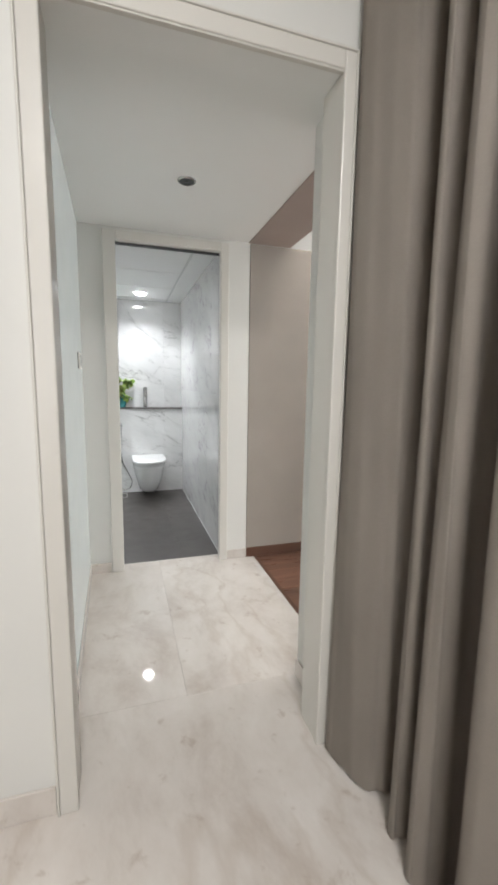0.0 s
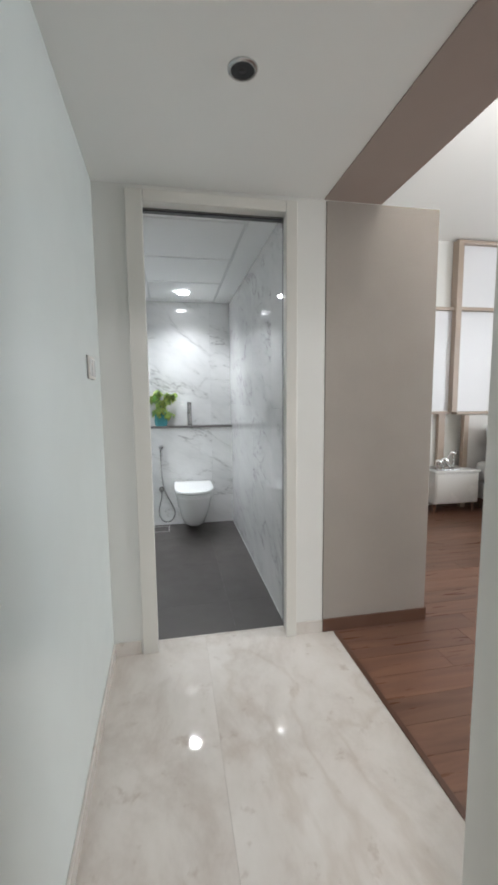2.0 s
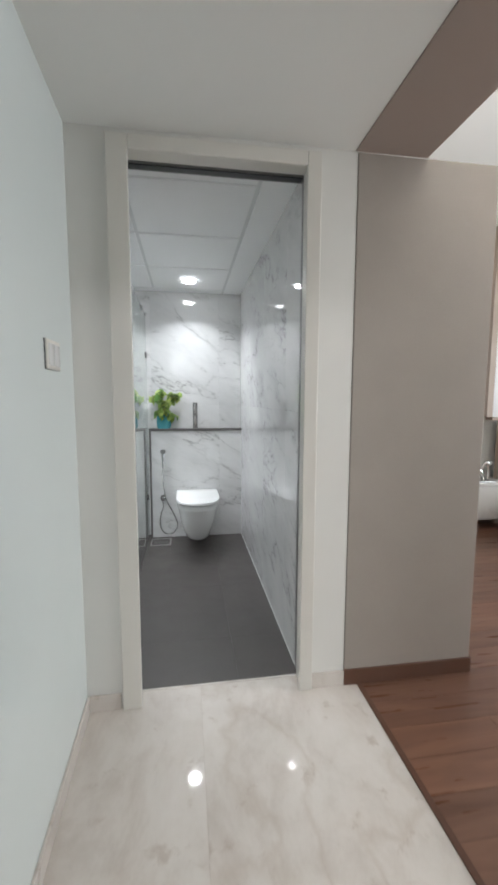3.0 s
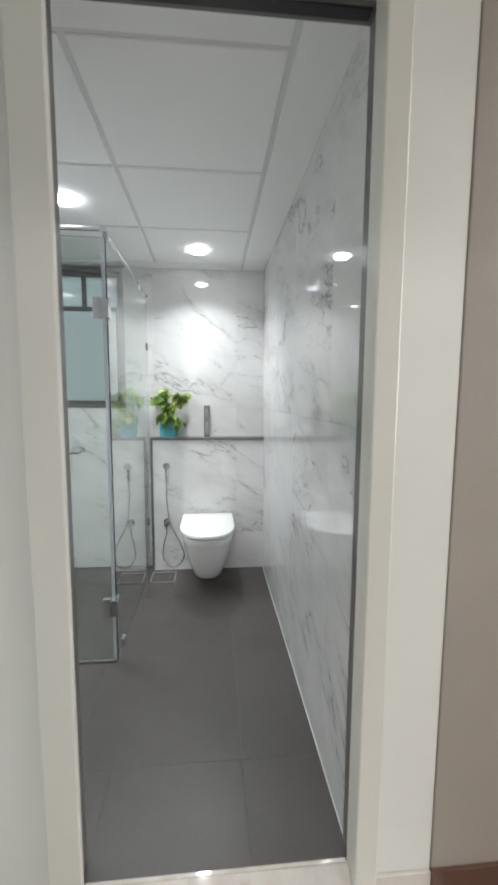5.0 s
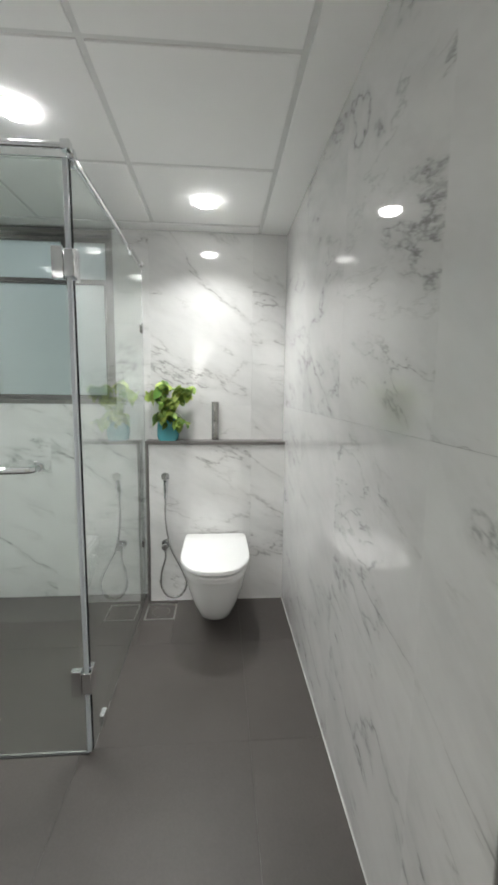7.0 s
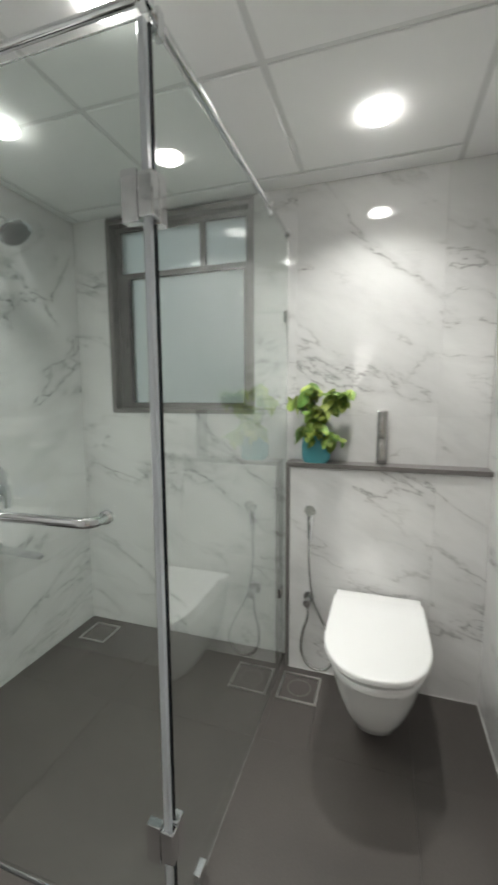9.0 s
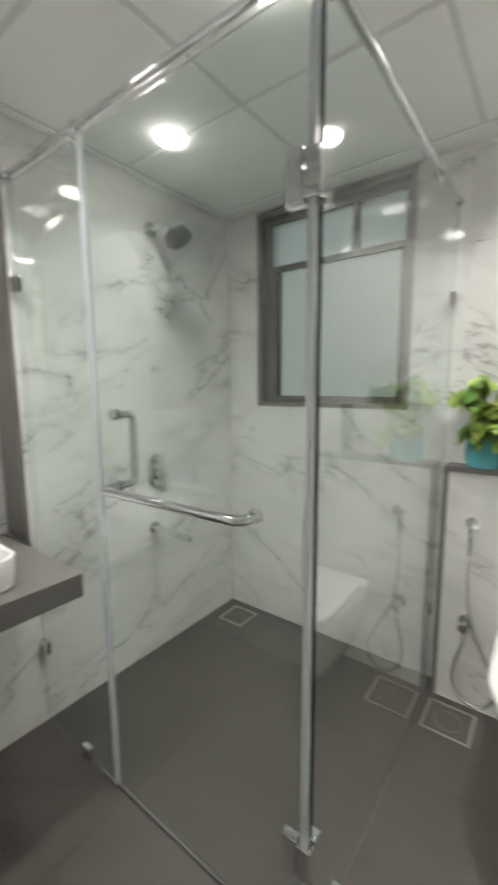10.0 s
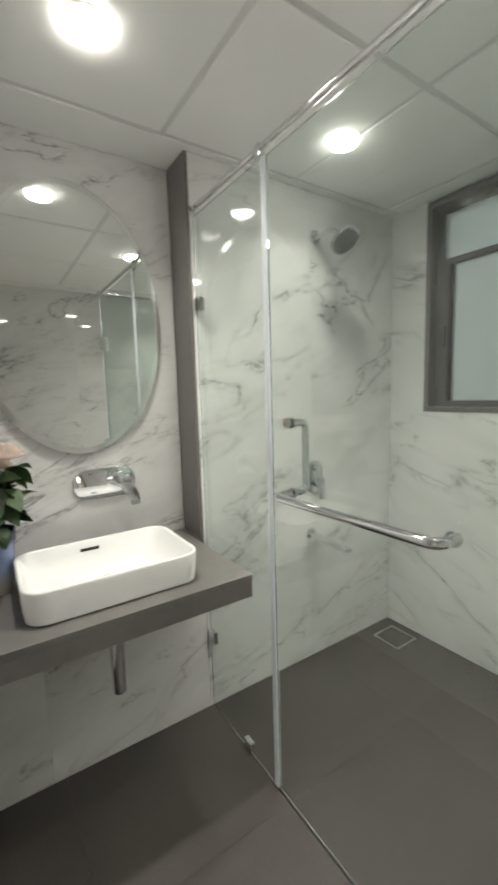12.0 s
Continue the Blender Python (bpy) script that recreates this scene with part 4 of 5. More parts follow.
def rose_pot():
    rnd = random.Random(11)
    t = thing("potted_rose", "pale pink roses in a blue and white pot on counter", "potted plant")
    cx, cy, z0 = -0.575, 6.125, 0.739
    pot = mat("blue_white_glaze", rough=0.2)
    tr_, n = pot.node_tree, pot.node_tree.nodes["Principled BSDF"]
    geo = tr_.nodes.new("ShaderNodeNewGeometry")
    sep = tr_.nodes.new("ShaderNodeSeparateXYZ")
    tr_.links.new(geo.outputs["Position"], sep.inputs[0])
    h = math_of(tr_, "DIVIDE", math_of(tr_, "SUBTRACT", sep.outputs[2], z0), 0.187)
    h = math_of(tr_, "ADD", h, math_of(tr_, "MULTIPLY", math_of(tr_, "SUBTRACT", noise_of(tr_, place(tr_), 22, 4), 0.5), 0.22))
    tr_.links.new(ramp(tr_, h, [(0.10, (0.62, 0.60, 0.60)), (0.42, (0.30, 0.40, 0.62)), (0.70, (0.16, 0.22, 0.42)), (0.86, (0.035, 0.045, 0.085))]), n.inputs["Base Color"])
    part("pot", spin(bmesh.new(), [(0.002, 0.0), (0.054, 0.0), (0.058, 0.004), (0.072, 0.150), (0.076, 0.154), (0.078, 0.184), (0.075, 0.187), (0.070, 0.184), (0.068, 0.15)], (cx, cy, z0), 40), pot, t, "blue to white glazed pot", smooth=50)
    part("soil", spin(bmesh.new(), [(0.002, 0.155), (0.068, 0.155), (0.068, 0.160), (0.002, 0.163)], (cx, cy, z0), 24), SOIL, t)
    meshes = [mesh_of(leaf_mesh(0.062, 0.026, b_, False, 0.3), "leaf", ROSE_LEAF) for b_ in (0.2, 0.45)]
    blooms = [(0.05, 0.075, 0.425, 0.040), (0.065, -0.010, 0.335, 0.048), (0.03, -0.035, 0.385, 0.028), (-0.02, 0.055, 0.385, 0.032), (0.04, -0.01, 0.435, 0.019)]
    for i in range(105):
        a = rnd.uniform(0, math.tau)
        rr = rnd.uniform(0.01, 0.085)
        hh = rnd.uniform(0.205, 0.365)
        x, y = cx + rr * math.cos(a), cy + rr * math.sin(a)
        leaf_at(meshes, (x, max(y, 6.075), z0 + hh), math.degrees(a) - 90 + rnd.uniform(-40, 40), rnd.uniform(-40, 35), rnd.uniform(-30, 30), rnd.uniform(0.9, 1.5), t)
    for dx, dy, dz, r in blooms:
        p = Vector((cx + dx, cy + dy, z0 + dz))
        part("stem", sweep(bmesh.new(), [(cx + dx * 0.2, cy + dy * 0.2, z0 + 0.16), (cx + dx * 0.7, cy + dy * 0.6, z0 + dz * 0.6), p - Vector((0, 0, r * 0.6))], 0.0018, 6), STEM, t)
        heart = part("bloom", spin(bmesh.new(), [(0.002, -0.62 * r), (0.30 * r, -0.45 * r), (0.22 * r, 0.25 * r), (0.05 * r, 0.40 * r)], p, 14), ROSE, t, "pale pink rose bloom", smooth=80)
        for layer, (rad, lift, cnt) in enumerate(((0.40, 0.75, 3), (0.65, 0.55, 4), (0.88, 0.25, 5), (1.0, 0.0, 6))):
            if r < 0.02 and layer > 1:
                break
            for k in range(cnt):
                bm = bmesh.new()
                a = math.tau * (k + 0.37 * layer) / cnt
                grid = []
                for u in range(5):
                    row = []
                    for v in range(5):
                        th = a + (v - 2) / 2 * (2.6 / cnt + 0.35)
                        s = u / 4
                        q = rad * r * (0.25 + 0.75 * math.sin(s * 1.75)) + (0.12 * r * s * s if layer > 1 else 0)
                        row.append(bm.verts.new(p + Vector((q * math.cos(th), q * math.sin(th), r * (-0.6 + s * (1.15 - 0.22 * layer) + 0.1 * lift) - 0.10 * r * abs(v - 2) * s))))
                    grid.append(row)
                for u in range(4):
                    for v in range(4):
                        bm.faces.new((grid[u][v], grid[u][v + 1], grid[u + 1][v + 1], grid[u + 1][v]))
                bmesh.ops.solidify(bm, geom=list(bm.faces), thickness=0.0006)
                part("petal", bm, ROSE, heart, smooth=80)
    return t


rose_pot()


# ---- doorways ----
def doorway_first():
    t = tagged(new("door_1"), "white moulded frame of an open doorway", "door frame", "", "structure")
    y0, y1 = 4.258, 4.40
    for x0, x1 in ((0.513, 0.563), (1.340, 1.377)):
        part("casing", blocks((x0, x1, y0, y0 + 0.020, 0.0, 2.186), bevel=0.004), TRIM, t)
    part("casing", blocks((0.5635, 1.3395, y0, y0 + 0.020, 2.137, 2.186), bevel=0.004), TRIM, t)
    for x0, x1 in ((0.506, 0.5131), (1.3769, 1.384)):
        part("bead", blocks((x0, x1, y0 - 0.003, y0 + 0.018, 0.0, 2.192), bevel=0.002), TRIM, t)
    part("bead", blocks((0.5135, 1.3765, y0 - 0.003, y0 + 0.016, 2.1861, 2.193), bevel=0.002), TRIM, t)
    part("bead", blocks((0.564, 1.339, y0 + 0.003, y0 + 0.019, 2.131, 2.1365), bevel=0.002), TRIM, t)
    part("jamb", blocks((0.5205, 0.558, y0 + 0.0205, y1, 0.0, 2.148), bevel=0.003), TRIM, t)
    part("jamb", blocks((1.345, 1.4165, y0 + 0.0205, y1, 0.0, 2.148), bevel=0.003), TRIM, t)
    part("head", blocks((0.5205, 1.4165, y0 + 0.0205, y1 - 0.001, 2.1485, 2.189)), CEIL, t)
    return t


def doorway_bath():
    t = tagged(new("door_2"), "white frame of the open bathroom doorway, lined with grey stone", "door frame", "", "structure")
    y0, y1 = 5.838, 5.942
    yc = y0 + 0.020
    part("casing", blocks((0.626, 0.702, y0, yc, 0.0, 2.170), bevel=0.004), TRIM, t)
    part("casing", blocks((1.357, 1.413, y0, yc, 0.0, 2.170), bevel=0.004), TRIM, t)
    part("casing", blocks((0.7025, 1.3565, y0, yc, 2.118, 2.170), bevel=0.004), TRIM, t)
    part("jamb", blocks((0.628, 0.672, yc + 0.0005, y1, 0.0, 2.133), bevel=0.002), TRIM, t)
    part("jamb", blocks((1.371, 1.411, yc + 0.0005, y1, 0.0, 2.133), bevel=0.002), TRIM, t)
    part("head", blocks((0.628, 1.411, yc + 0.0005, y1, 2.1335, 2.171), bevel=0.002), TRIM, t)
    part("lining", blocks((0.628, 0.661, y1 + 0.0005, 6.000, 0.0, 2.131)), GREY_STONE, t, "grey stone lining")
    part("lining", blocks((1.380, 1.411, y1 + 0.0005, 6.000, 0.0, 2.131)), GREY_STONE, t, "grey stone lining")
    part("lining", blocks((0.628, 1.411, y1 + 0.0005, 6.000, 2.1315, 2.171)), GREY_STONE, t, "grey stone lining")
    # black strip added to deepen the shade on the lining's underside
    part("shade_strip", blocks((0.675, 1.370, 5.955, 5.985, 2.1275, 2.1313)), BLACK, t, "black strip standing in for shade under the lining")
    part("threshold", blocks((0.673, 1.370, 5.936, 5.947, -0.01, 0.002), bevel=0.001), CREAM, t, "cream stone threshold")
    return t


doorway_first()
doorway_bath()

# ---- skirtings ----
SK = 0.066
for i, b in enumerate(((0.4885, 0.498, 4.402, 5.846, 0, SK), (0.498, 0.6195, 5.846, 5.8555, 0, SK), (1.4125, 1.5600, 5.846, 5.8555, 0, SK), (1.409, 1.4175, 4.401, 4.604, 0, 0.085), (-1.58, 0.503, 4.266, 4.2745, 0, 0.090))):
    tagged(part("baseboard_%d" % (i + 1), slanted(blocks(b, bevel=0.0015)) if i == 0 else blocks(b, bevel=0.0015), CREAM), "cream marble skirting along the wall", "skirting", "marble skirtings", "structure")
tagged(part("baseboard_6", blocks((1.5605, 2.171, 5.843, 5.8525, 0, 0.070), bevel=0.0015), SKIRT_WOOD), "dark brown wooden skirting", "skirting", "wooden skirtings", "structure")
tagged(part("baseboard_7", blocks((2.1675, 2.177, 5.8535, 6.03, 0, 0.070), bevel=0.0015), SKIRT_WOOD), "dark brown wooden skirting", "skirting", "wooden skirtings", "structure")
tagged(part("baseboard_8", blocks((1.57, 3.40, 7.990, 7.9995, 0, 0.070), bevel=0.0015), SKIRT_WOOD), "dark brown wooden skirting", "skirting", "wooden skirtings", "structure")
tagged(part("trim_floor", blocks((1.6205, 1.6420, 4.606, 5.842, -0.01, 0.004), bevel=0.0015), SKIRT_WOOD), "brown wooden strip between marble and planks", "trim", "", "structure")

# ---- light switch ----
sw = thing("light_switch", "white rocker switch plate on the glossy wall", "switch")
part("backplate", blocks((0.4882, 0.4975, 5.530, 5.652, 1.333, 1.421), bevel=0.001), BLACK, sw, "dark backplate edge")
part("plate", blocks((0.4977, 0.503, 5.530, 5.652, 1.333, 1.421), bevel=0.002), TRIM, sw, smooth=40)
part("rocker", blocks((0.5032, 0.506, 5.541, 5.589, 1.345, 1.409), bevel=0.002), CERAMIC, sw, smooth=40)
part("rocker", blocks((0.5032, 0.506, 5.593, 5.641, 1.345, 1.409), bevel=0.002), CERAMIC, sw, smooth=40)

# ---- unlit hall spot ----
hs = thing("hall_downlight", "small dark recessed ceiling spot, switched off", "ceiling light")
part("rim", spin(bmesh.new(), [(0.034, 0.0), (0.034, -0.006), (0.037, -0.007), (0.043, -0.004), (0.044, 0.0)], (1.032, 5.155, CEIL_Z), 36), STEEL, hs, smooth=40)
part("reflector", spin(bmesh.new(), [(0.0335, -0.005), (0.030, -0.002), (0.018, -0.0010), (0.002, -0.0005)], (1.032, 5.155, CEIL_Z), 36), BLACK, hs, "black reflector", smooth=60)
part("bulb", spin(bmesh.new(), [(0.002, -0.006), (0.010, -0.005), (0.013, -0.001)], (1.032, 5.155, CEIL_Z), 24), BLACK, hs, smooth=60)


# ---- curtain ----
def curtain():
    rnd = random.Random(3)
    knots = [(4.246, 1.450), (4.240, 1.395), (4.228, 1.368), (4.190, 1.366), (4.130, 1.386), (4.070, 1.415), (4.038, 1.455), (4.030, 1.535), (4.000, 1.530), (3.968, 1.450), (3.938, 1.408), (3.915, 1.412),
             (3.905, 1.480), (3.885, 1.475), (3.857, 1.408), (3.826, 1.386), (3.800, 1.402), (3.790, 1.470), (3.784, 1.555), (3.755, 1.555), (3.725, 1.460), (3.690, 1.378), (3.650, 1.362), (3.600, 1.392), (3.580, 1.520), (3.540, 1.500)]
    y, k = 3.45, 0
    while y > 1.2:
        knots.append((y, 1.50 if k % 2 == 0 else 1.35))
        y -= rnd.uniform(0.06, 0.12)
        k += 1
    pts = [Vector((x, yy, 0)) for yy, x in knots]
    line = []
    for i in range(len(pts) - 1):
        p0, p1, p2, p3 = pts[max(i - 1, 0)], pts[i], pts[i + 1], pts[min(i + 2, len(pts) - 1)]
        for q in range(7):
            s = q / 7
            line.append(0.5 * ((2 * p1) + (p2 - p0) * s + (2 * p0 - 5 * p1 + 4 * p2 - p3) * s * s + (3 * p1 - p0 - 3 * p2 + p3) * s ** 3))
    bm = bmesh.new()
    rows = []
    levels = 18
    for j in range(levels + 1):
        z = 0.012 + (2.735 - 0.012) * j / levels
        f = j / levels
        row = []
        for i, p in enumerate(line):
            amp = 1.0 - 0.10 * f
            sway = 0.006 * math.sin(2.1 * z + 0.35 * i) * (1 - f)
            row.append(bm.verts.new((1.41 + (p.x - 1.41) * amp + sway, p.y + 0.004 * math.sin(3 * z + i), z + (0.006 * math.sin(i * 0.5) if j == 0 else 0))))
        rows.append(row)
    for a, b in zip(rows, rows[1:]):
        for i in range(len(line) - 1):
            bm.faces.new((a[i], a[i + 1], b[i + 1], b[i]))
    bmesh.ops.solidify(bm, geom=list(bm.faces), thickness=0.003)
    t = thing("curtain", "heavy beige floor-length curtain hanging in deep folds", "curtain")
    part("cloth", bm, CURTAIN, t, smooth=80)
    part("track", blocks((1.39, 1.43, 1.2, 4.24, 2.736, 2.7495), bevel=0.002), TRIM, t, "white ceiling track")
    return t


curtain()

# ---- bedroom ----
PALE_OAK = mat("pale_oak", build=painted((0.40, 0.32, 0.26), 0.05, (0.4, 0.5), 60))
LINEN = mat("white_linen", build=weave((0.72, 0.71, 0.70), 420))
HEAD = mat("pale_grey_upholstery", build=weave((0.58, 0.565, 0.545), 300))
WHITE_PANEL = mat("white_wall_panel", build=painted((0.70, 0.70, 0.715), 0.015, (0.3, 0.4), 60))
SILVER = mat("silver_glaze", (0.80, 0.80, 0.80), 0.14, 1.0)
NIGHT = mat("white_lacquer", build=painted((0.68, 0.66, 0.63), 0.01, (0.2, 0.3), 60))

ps = thing("wall_panelling", "pale wooden lattice framing white wall panels behind the bed", "wall panel")
for x0, x1, z0, z1 in ((3.84, 3.905, 1.07, 2.89), (4.66, 4.72, 1.07, 2.89), (5.48, 5.54, 1.07, 2.89)):
    part("upright", blocks((x0, x1, 7.90, 7.999, z0, z1), bevel=0.002), PALE_OAK, ps)
for x0, x1 in ((3.905, 4.66), (4.72, 5.48)):
    for z0, z1 in ((2.855, 2.89), (2.165, 2.20), (1.04, 1.069)):
        part("crossbar", blocks((x0 + 0.0005, x1 - 0.0005, 7.905, 7.998, z0, z1), bevel=0.002), PALE_OAK, ps)
    part("panel", blocks((x0 + 0.001, x1 - 0.001, 7.962, 7.997, 1.070, 2.164), bevel=0.002), WHITE_PANEL, ps)
    part("panel", blocks((x0 + 0.001, x1 - 0.001, 7.962, 7.997, 2.201, 2.854), bevel=0.002), WHITE_PANEL, ps)
part("crossbar", blocks((3.30, 3.8395, 7.93, 7.998, 2.165, 2.20), bevel=0.002), PALE_OAK, ps)
part("crossbar", blocks((3.30, 3.8395, 7.93, 7.998, 1.045, 1.075), bevel=0.002), PALE_OAK, ps)
part("panel", blocks((3.30, 3.8395, 7.968, 7.997, 1.0755, 2.1645), bevel=0.002), WHITE_PANEL, ps)
part("plinth_strip", blocks((3.72, 3.80, 7.95, 7.998, 0.46, 1.0445), bevel=0.002), PALE_OAK, ps)

so = thing("wall_socket", "white double socket plate above the bedside table", "socket")
part("plate", blocks((3.50, 3.62, 7.990, 7.9995, 0.665, 0.735), bevel=0.002), TRIM, so)
part("socket", blocks((3.515, 3.555, 7.986, 7.990, 0.680, 0.720), bevel=0.001), NIGHT, so)
part("socket", blocks((3.565, 3.605, 7.986, 7.990, 0.680, 0.720), bevel=0.001), NIGHT, so)

ns = thing("bedside_table", "low white lacquered bedside table with a single drawer", "bedside table")
part("body", blocks((3.50, 4.02, 7.66, 7.985, 0.10, 0.430), bevel=0.012), NIGHT, ns, smooth=40)
part("top", blocks((3.49, 4.03, 7.645, 7.985, 0.431, 0.455), bevel=0.006), NIGHT, ns, smooth=40)
part("drawer_front", blocks((3.512, 4.008, 7.647, 7.6595, 0.115, 0.42), bevel=0.004), NIGHT, ns, smooth=40)
for x, y in ((3.53, 7.70), (3.99, 7.70), (3.53, 7.95), (3.99, 7.95)):
    part("leg", rod(bmesh.new(), (x, y, 0.0), (x, y, 0.10), 0.013, 14, 0.018), SKIRT_WOOD, ns, smooth=40)
tray = thing("tray", "thin dark tray on the bedside table", "tray")
part("tray_body", blocks((3.56, 3.83, 7.70, 7.86, 0.4555, 0.467), bevel=0.004), STEEL, tray)


def sculpture():
    bm = bmesh.new()
    sweep(bm, rounded([(3.58, 7.76, 0.475), (3.585, 7.76, 0.56), (3.64, 7.75, 0.52), (3.66, 7.77, 0.475)], 0.03), lambda s: 0.014 + 0.012 * math.sin(math.pi * s), 12)
    sweep(bm, rounded([(3.62, 7.77, 0.54), (3.68, 7.77, 0.58), (3.72, 7.76, 0.52), (3.735, 7.75, 0.475)], 0.03), lambda s: 0.012 + 0.014 * math.sin(math.pi * s), 12)
    sweep(bm, rounded([(3.70, 7.77, 0.55), (3.745, 7.76, 0.645), (3.80, 7.76, 0.62), (3.815, 7.77, 0.655)], 0.03), lambda s: 0.010 + 0.013 * math.sin(math.pi * s), 12)
    sweep(bm, [(3.77, 7.765, 0.63), (3.79, 7.765, 0.55), (3.78, 7.765, 0.475)], 0.011, 10)
    return tagged(part("sculpture", bm, SILVER, smooth=80), "small silver abstract sculpture on the bedside tray", "sculpture")


sculpture()


def cushion(bm, cx, cy, cz, w, h, d, m):
    n = 12
    rows = []
    for side in (1, -1):
        grid = []
        for i in range(n + 1):
            row = []
            for j in range(n + 1):
                u, v = 2 * i / n - 1, 2 * j / n - 1
                puff = (max(0, 1 - abs(u) ** 3) * max(0, 1 - abs(v) ** 3)) ** 0.5
                pinch = 1 - 0.07 * (u * u + v * v) / 2
                row.append(bm.verts.new(m @ Vector((w / 2 * u * pinch, side * (d / 2 * puff + 0.0005), h / 2 * v * pinch)) + Vector((cx, cy, cz))))
            grid.append(row)
        for i in range(n):
            for j in range(n):
                bm.faces.new((grid[i][j], grid[i + 1][j], grid[i + 1][j + 1], grid[i][j + 1]))
    bmesh.ops.remove_doubles(bm, verts=bm.verts, dist=0.002)
    return bm


bed = thing("bed", "low upholstered bed made up with white linen", "bed")
part("base", blocks((4.10, 5.78, 5.95, 7.86, 0.12, 0.30), bevel=0.02), HEAD, bed, smooth=40)
part("mattress", blocks((4.12, 5.76, 5.97, 7.86, 0.302, 0.52), bevel=0.05), LINEN, bed, smooth=60)
part("duvet", blocks((4.09, 5.79, 5.95, 7.40, 0.44, 0.56), bevel=0.05), LINEN, bed, smooth=60)
part("headboard", blocks((4.02, 5.86, 7.862, 7.897, 0.12, 1.035), bevel=0.012), HEAD, bed, smooth=40)
part("headboard_post", blocks((3.955, 4.015, 7.84, 7.897, 0.0, 1.036), bevel=0.004), PALE_OAK, bed)
for x, y in ((4.16, 6.02), (5.72, 6.02), (4.16, 7.78), (5.72, 7.78)):
    part("leg", blocks((x - 0.03, x + 0.03, y - 0.03, y + 0.03, 0.0, 0.119), bevel=0.004), SKIRT_WOOD, bed)
for x in (4.46, 5.35):
    tagged(part("pillow", cushion(bmesh.new(), x, 7.72, 0.72, 0.60, 0.42, 0.16, Matrix.Rotation(radians(-18), 4, "X")), LINEN, smooth=80), "plump white pillow leaning on the headboard", "pillow", "bed pillows")

CRIMSON = mat("crimson_velvet", build=weave((0.26, 0.035, 0.04), 500))
LINEN_DARK = mat("grey_piping", build=weave((0.20, 0.19, 0.185), 420))
pc = tagged(part("cushion", cushion(bmesh.new(), 4.30, 7.62, 0.735, 0.44, 0.44, 0.15, Matrix.Rotation(radians(-22), 4, "X")), LINEN, smooth=80), "white scatter cushion with thin grey stripes on the bed", "cushion", "bed cushions")
for k in (-0.10, 0.02, 0.14):
    bm = bmesh.new()
    sweep(bm, [(4.10 + 0.04 * i, 7.62 - 0.078 * (1 - abs(i / 5 - 1) ** 3) ** 0.5 * (1 - abs(k / 0.22) ** 3) ** 0.5 + 0.375 * k - 0.003, 0.735 + 0.927 * k) for i in range(1, 10)], 0.004, 6)
    part("stripe", bm, LINEN_DARK, pc, "thin grey stripe", smooth=60)
tagged(part("cushion", cushion(bmesh.new(), 4.50, 7.46, 0.70, 0.36, 0.32, 0.13, Matrix.Rotation(radians(-26), 4, "X")), CRIMSON, smooth=80), "crimson velvet scatter cushion leaning on the white one", "cushion", "bed cushions")


# ---- tiles, slabs and planks ----
def tile_mesh(w, h, depth=0.010, ch=0.0003):
    """A slab in the x-y plane, its face at z = 0, with chamfered edges."""
    bm = bmesh.new()
    a = [(0, 0), (w, 0), (w, h), (0, h)]
    b = [(ch, ch), (w - ch, ch), (w - ch, h - ch), (ch, h - ch)]
    lo = [bm.verts.new((x, y, -depth)) for x, y in a]
    mid = [bm.verts.new((x, y, -ch * 0.7)) for x, y in a]
    top = [bm.verts.new((x, y, 0)) for x, y in b]
    for r, s in ((lo, mid), (mid, top)):
        for k in range(4):
            bm.faces.new((r[k], r[(k + 1) % 4], s[(k + 1) % 4], s[k]))
    bm.faces.new(top)
    bm.faces.new(lo[::-1])
    return bm


TILE_CACHE = {}


def lay(parent, m, rects, material, name="tile", gap=0.0002, depth=0.010):
    """Tiles on the plane of m (its x and y axes along the wall, z out of it)."""
    for u0, v0, u1, v1 in rects:
        w, h = round(u1 - u0 - 2 * gap, 4), round(v1 - v0 - 2 * gap, 4)
        if w < 0.004 or h < 0.004:
            continue
        key = (w, h, material.name, depth)
        if key not in TILE_CACHE:
            bm = tile_mesh(w, h, depth)
            me = bpy.data.meshes.new(name)
            bmesh.ops.recalc_face_normals(bm, faces=bm.faces)
            bm.to_mesh(me)
            bm.free()
            me.materials.append(material)
            TILE_CACHE[key] = me
        ob = new(name, TILE_CACHE[key])
        ob.parent = parent
        ob.matrix_world = m @ Matrix.Translation((u0 + gap, v0 + gap, 0))


def cut(us, vs, holes=()):
    """The cells of a grid, less the holes."""
    out = [(a, c, b, d) for a, b in zip(us, us[1:]) for c, d in zip(vs, vs[1:])]
    for h0, k0, h1, k1 in holes:
        rest = []
        for a, c, b, d in out:
            if b <= h0 or a >= h1 or d <= k0 or c >= k1:
                rest.append((a, c, b, d))
                continue
            rest += [r for r in ((a, c, min(b, h0), d), (max(a, h1), c, b, d), (max(a, h0), c, min(b, h1), k0), (max(a, h0), k1, min(b, h1), d)) if r[2] - r[0] > 0.003 and r[3] - r[1] > 0.003]
        out = rest
    return out


def plane(origin, u, v):
    u, v = Vector(u), Vector(v)
    n = u.cross(v)
    return Matrix(((u.x, v.x, n.x, origin[0]), (u.y, v.y, n.y, origin[1]), (u.z, v.z, n.z, origin[2]), (0, 0, 0, 1)))


ZS = (0.0, 1.19, 2.176)
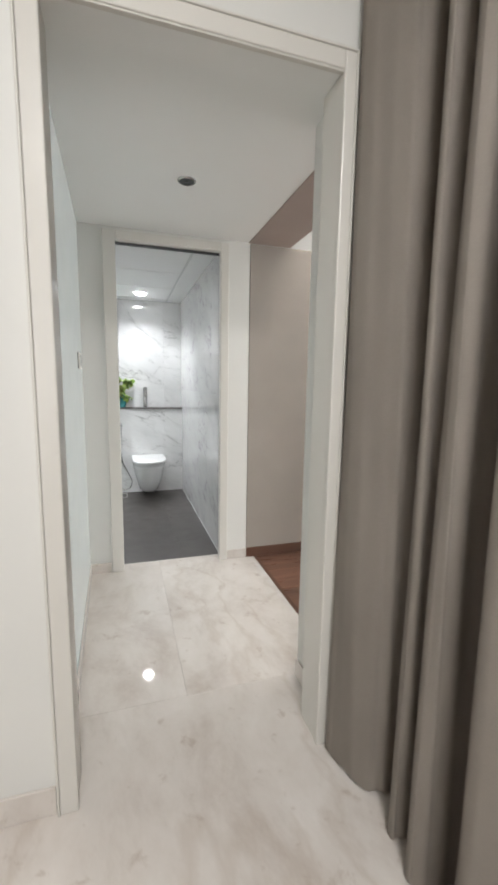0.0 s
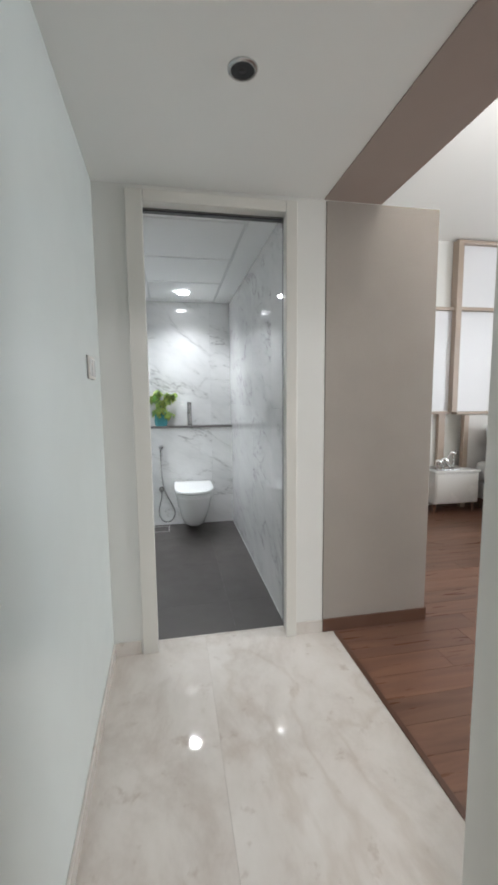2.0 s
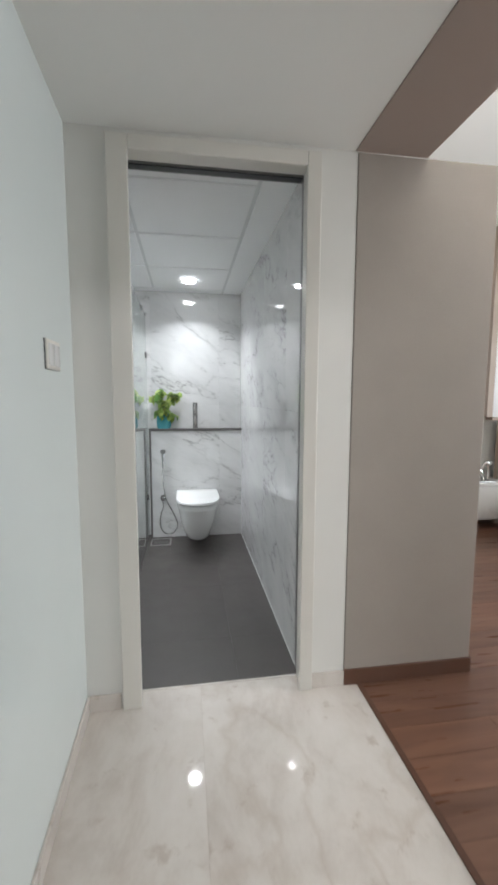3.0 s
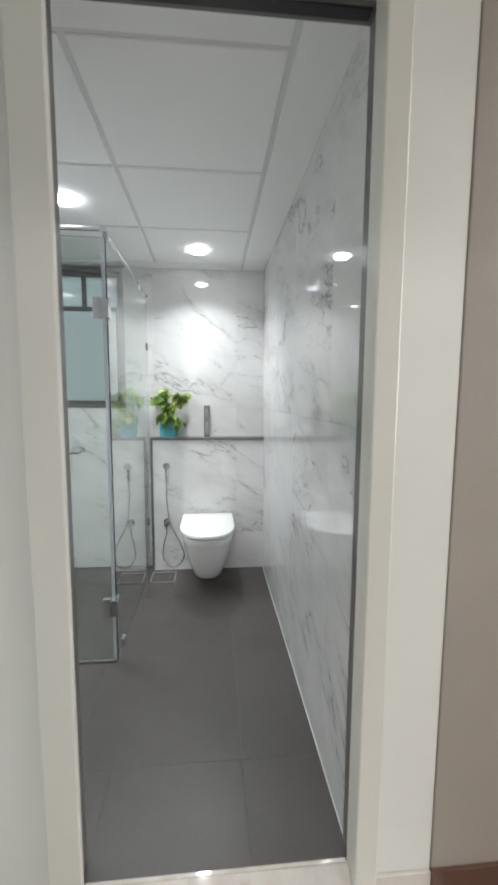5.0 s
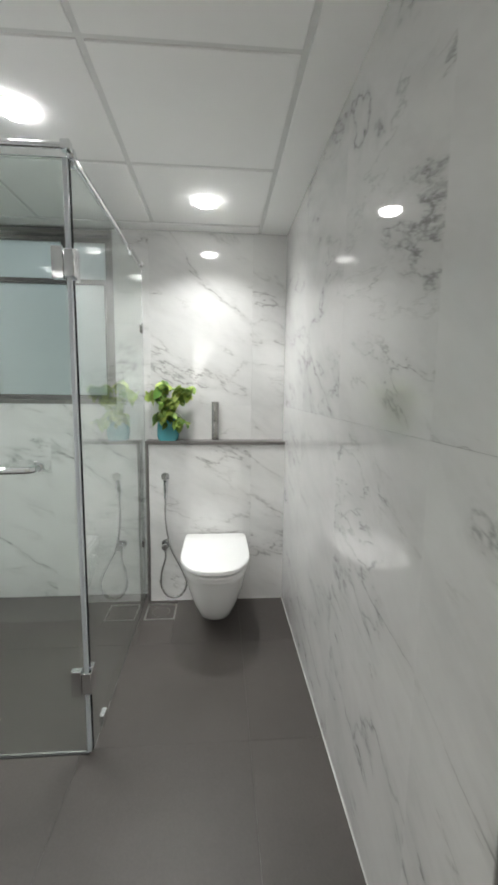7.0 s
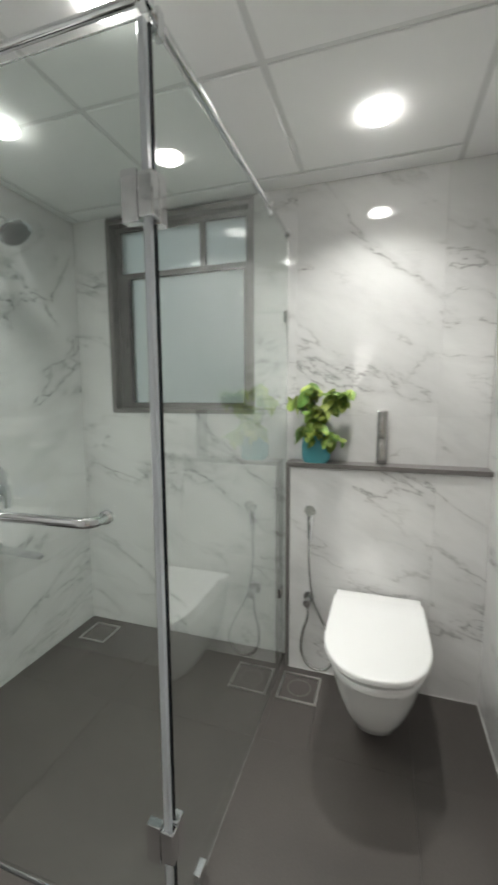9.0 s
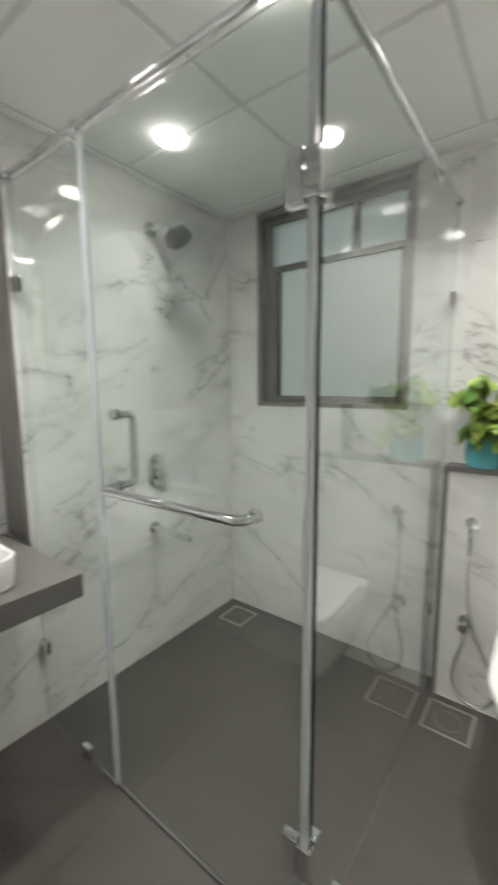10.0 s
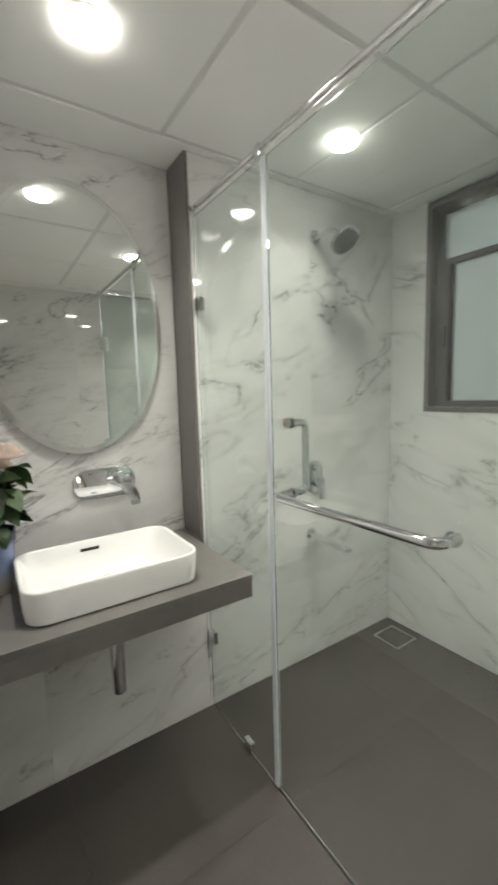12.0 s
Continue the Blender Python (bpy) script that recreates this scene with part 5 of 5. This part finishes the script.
# right wall, facing -x: u along -y from the far corner
lay(wall_bath_right, plane((1.385, 8.0, 0), (0, -1, 0), (0, 0, 1)), cut((0.0, 0.56, 1.15, 1.74, 1.998), ZS), MARBLE)
# end wall, facing -y: u along x
lay(wall_bath_back, plane((-0.60, 8.002, 0), (1, 0, 0), (0, 0, 1)), cut((0.0, 0.60, 1.19, 1.79, 1.985), ZS, [(0.1975, 1.1905, 0.9825, 2.30), (1.178, -0.1, 2.0, 0.963)]), MARBLE)
# shower wall and the wall under the counter, facing +x: u along y
lay(wall_bath_left, plane((-0.60, 6.846, 0), (0, 1, 0), (0, 0, 1)), cut((0.0, 0.59, 1.156), ZS), MARBLE)
lay(wall_bath_left, plane((-0.60, 6.001, 0), (0, 1, 0), (0, 0, 1)), cut((0.0, 0.24, 0.844), (0.0, 0.662)), MARBLE)
lay(wall_bath_left, plane((-0.755, 6.001, 0), (0, 1, 0), (0, 0, 1)), cut((0.0, 0.830), (0.739, 1.19, 2.176)), MARBLE)
# inner face of the front wall, facing +y: u along -x
lay(wall_bath_front, plane((1.385, 6.000, 0), (-1, 0, 0), (0, 0, 1)), cut((0.0, 0.60, 1.20, 1.80, 2.14), ZS, [(-0.05, -0.1, 0.767, 2.172)]), MARBLE)
# ledge
lay(wall_ledge, plane((0.583, 7.914, 0), (1, 0, 0), (0, 0, 1)), cut((0.0, 0.60, 0.802), (0.0, 0.963)), MARBLE)
# floor of the bathroom
lay(bath_floor, plane((0, 0, 0), (1, 0, 0), (0, 1, 0)), cut((-0.598, -0.09, 0.51, 1.11, 1.383), (5.948, 6.28, 6.88, 7.48, 7.998), [(0.573, 7.698, 0.747, 7.872), (-0.533, 7.797, -0.377, 7.953), (0.60, 5.90, 0.661, 5.999), (-0.7, 5.9, 0.62, 5.999)]), GREY_TILE, gap=0.0003)
# marble floor
lay(hall_floor, plane((0, 0, 0), (1, 0, 0), (0, 1, 0)), cut((0.30, 0.94, 1.62), (4.62, 5.936)), CREAM, "slab", 0.0005)
lay(hall_floor, plane((0, 0, 0), (1, 0, 0), (0, 1, 0)), cut((-1.6, -0.2, 1.60), (0.32, 1.66, 3.14, 4.62)), CREAM, "slab", 0.0005)
# planks
rnd = random.Random(8)
rows = []
y, k = 3.3, 0
while y < 8.0:
    x = 1.643 if 4.604 <= y + 0.1 <= 5.95 else (1.862 if y < 4.6 else 1.562)
    rows_x = [x]
    x += rnd.uniform(0.4, 1.3)
    while x < 6.2:
        rows_x.append(x)
        x += 1.3
    rows_x.append(6.2)
    y1 = min(y + 0.135, 8.0)
    rows += [(a, y, b, y1) for a, b in zip(rows_x, rows_x[1:]) if b - a > 0.02]
    y = y1
lay(floor_bedroom, plane((0, 0, 0), (1, 0, 0), (0, 1, 0)), rows, WOOD, "plank", 0.0009, 0.008)
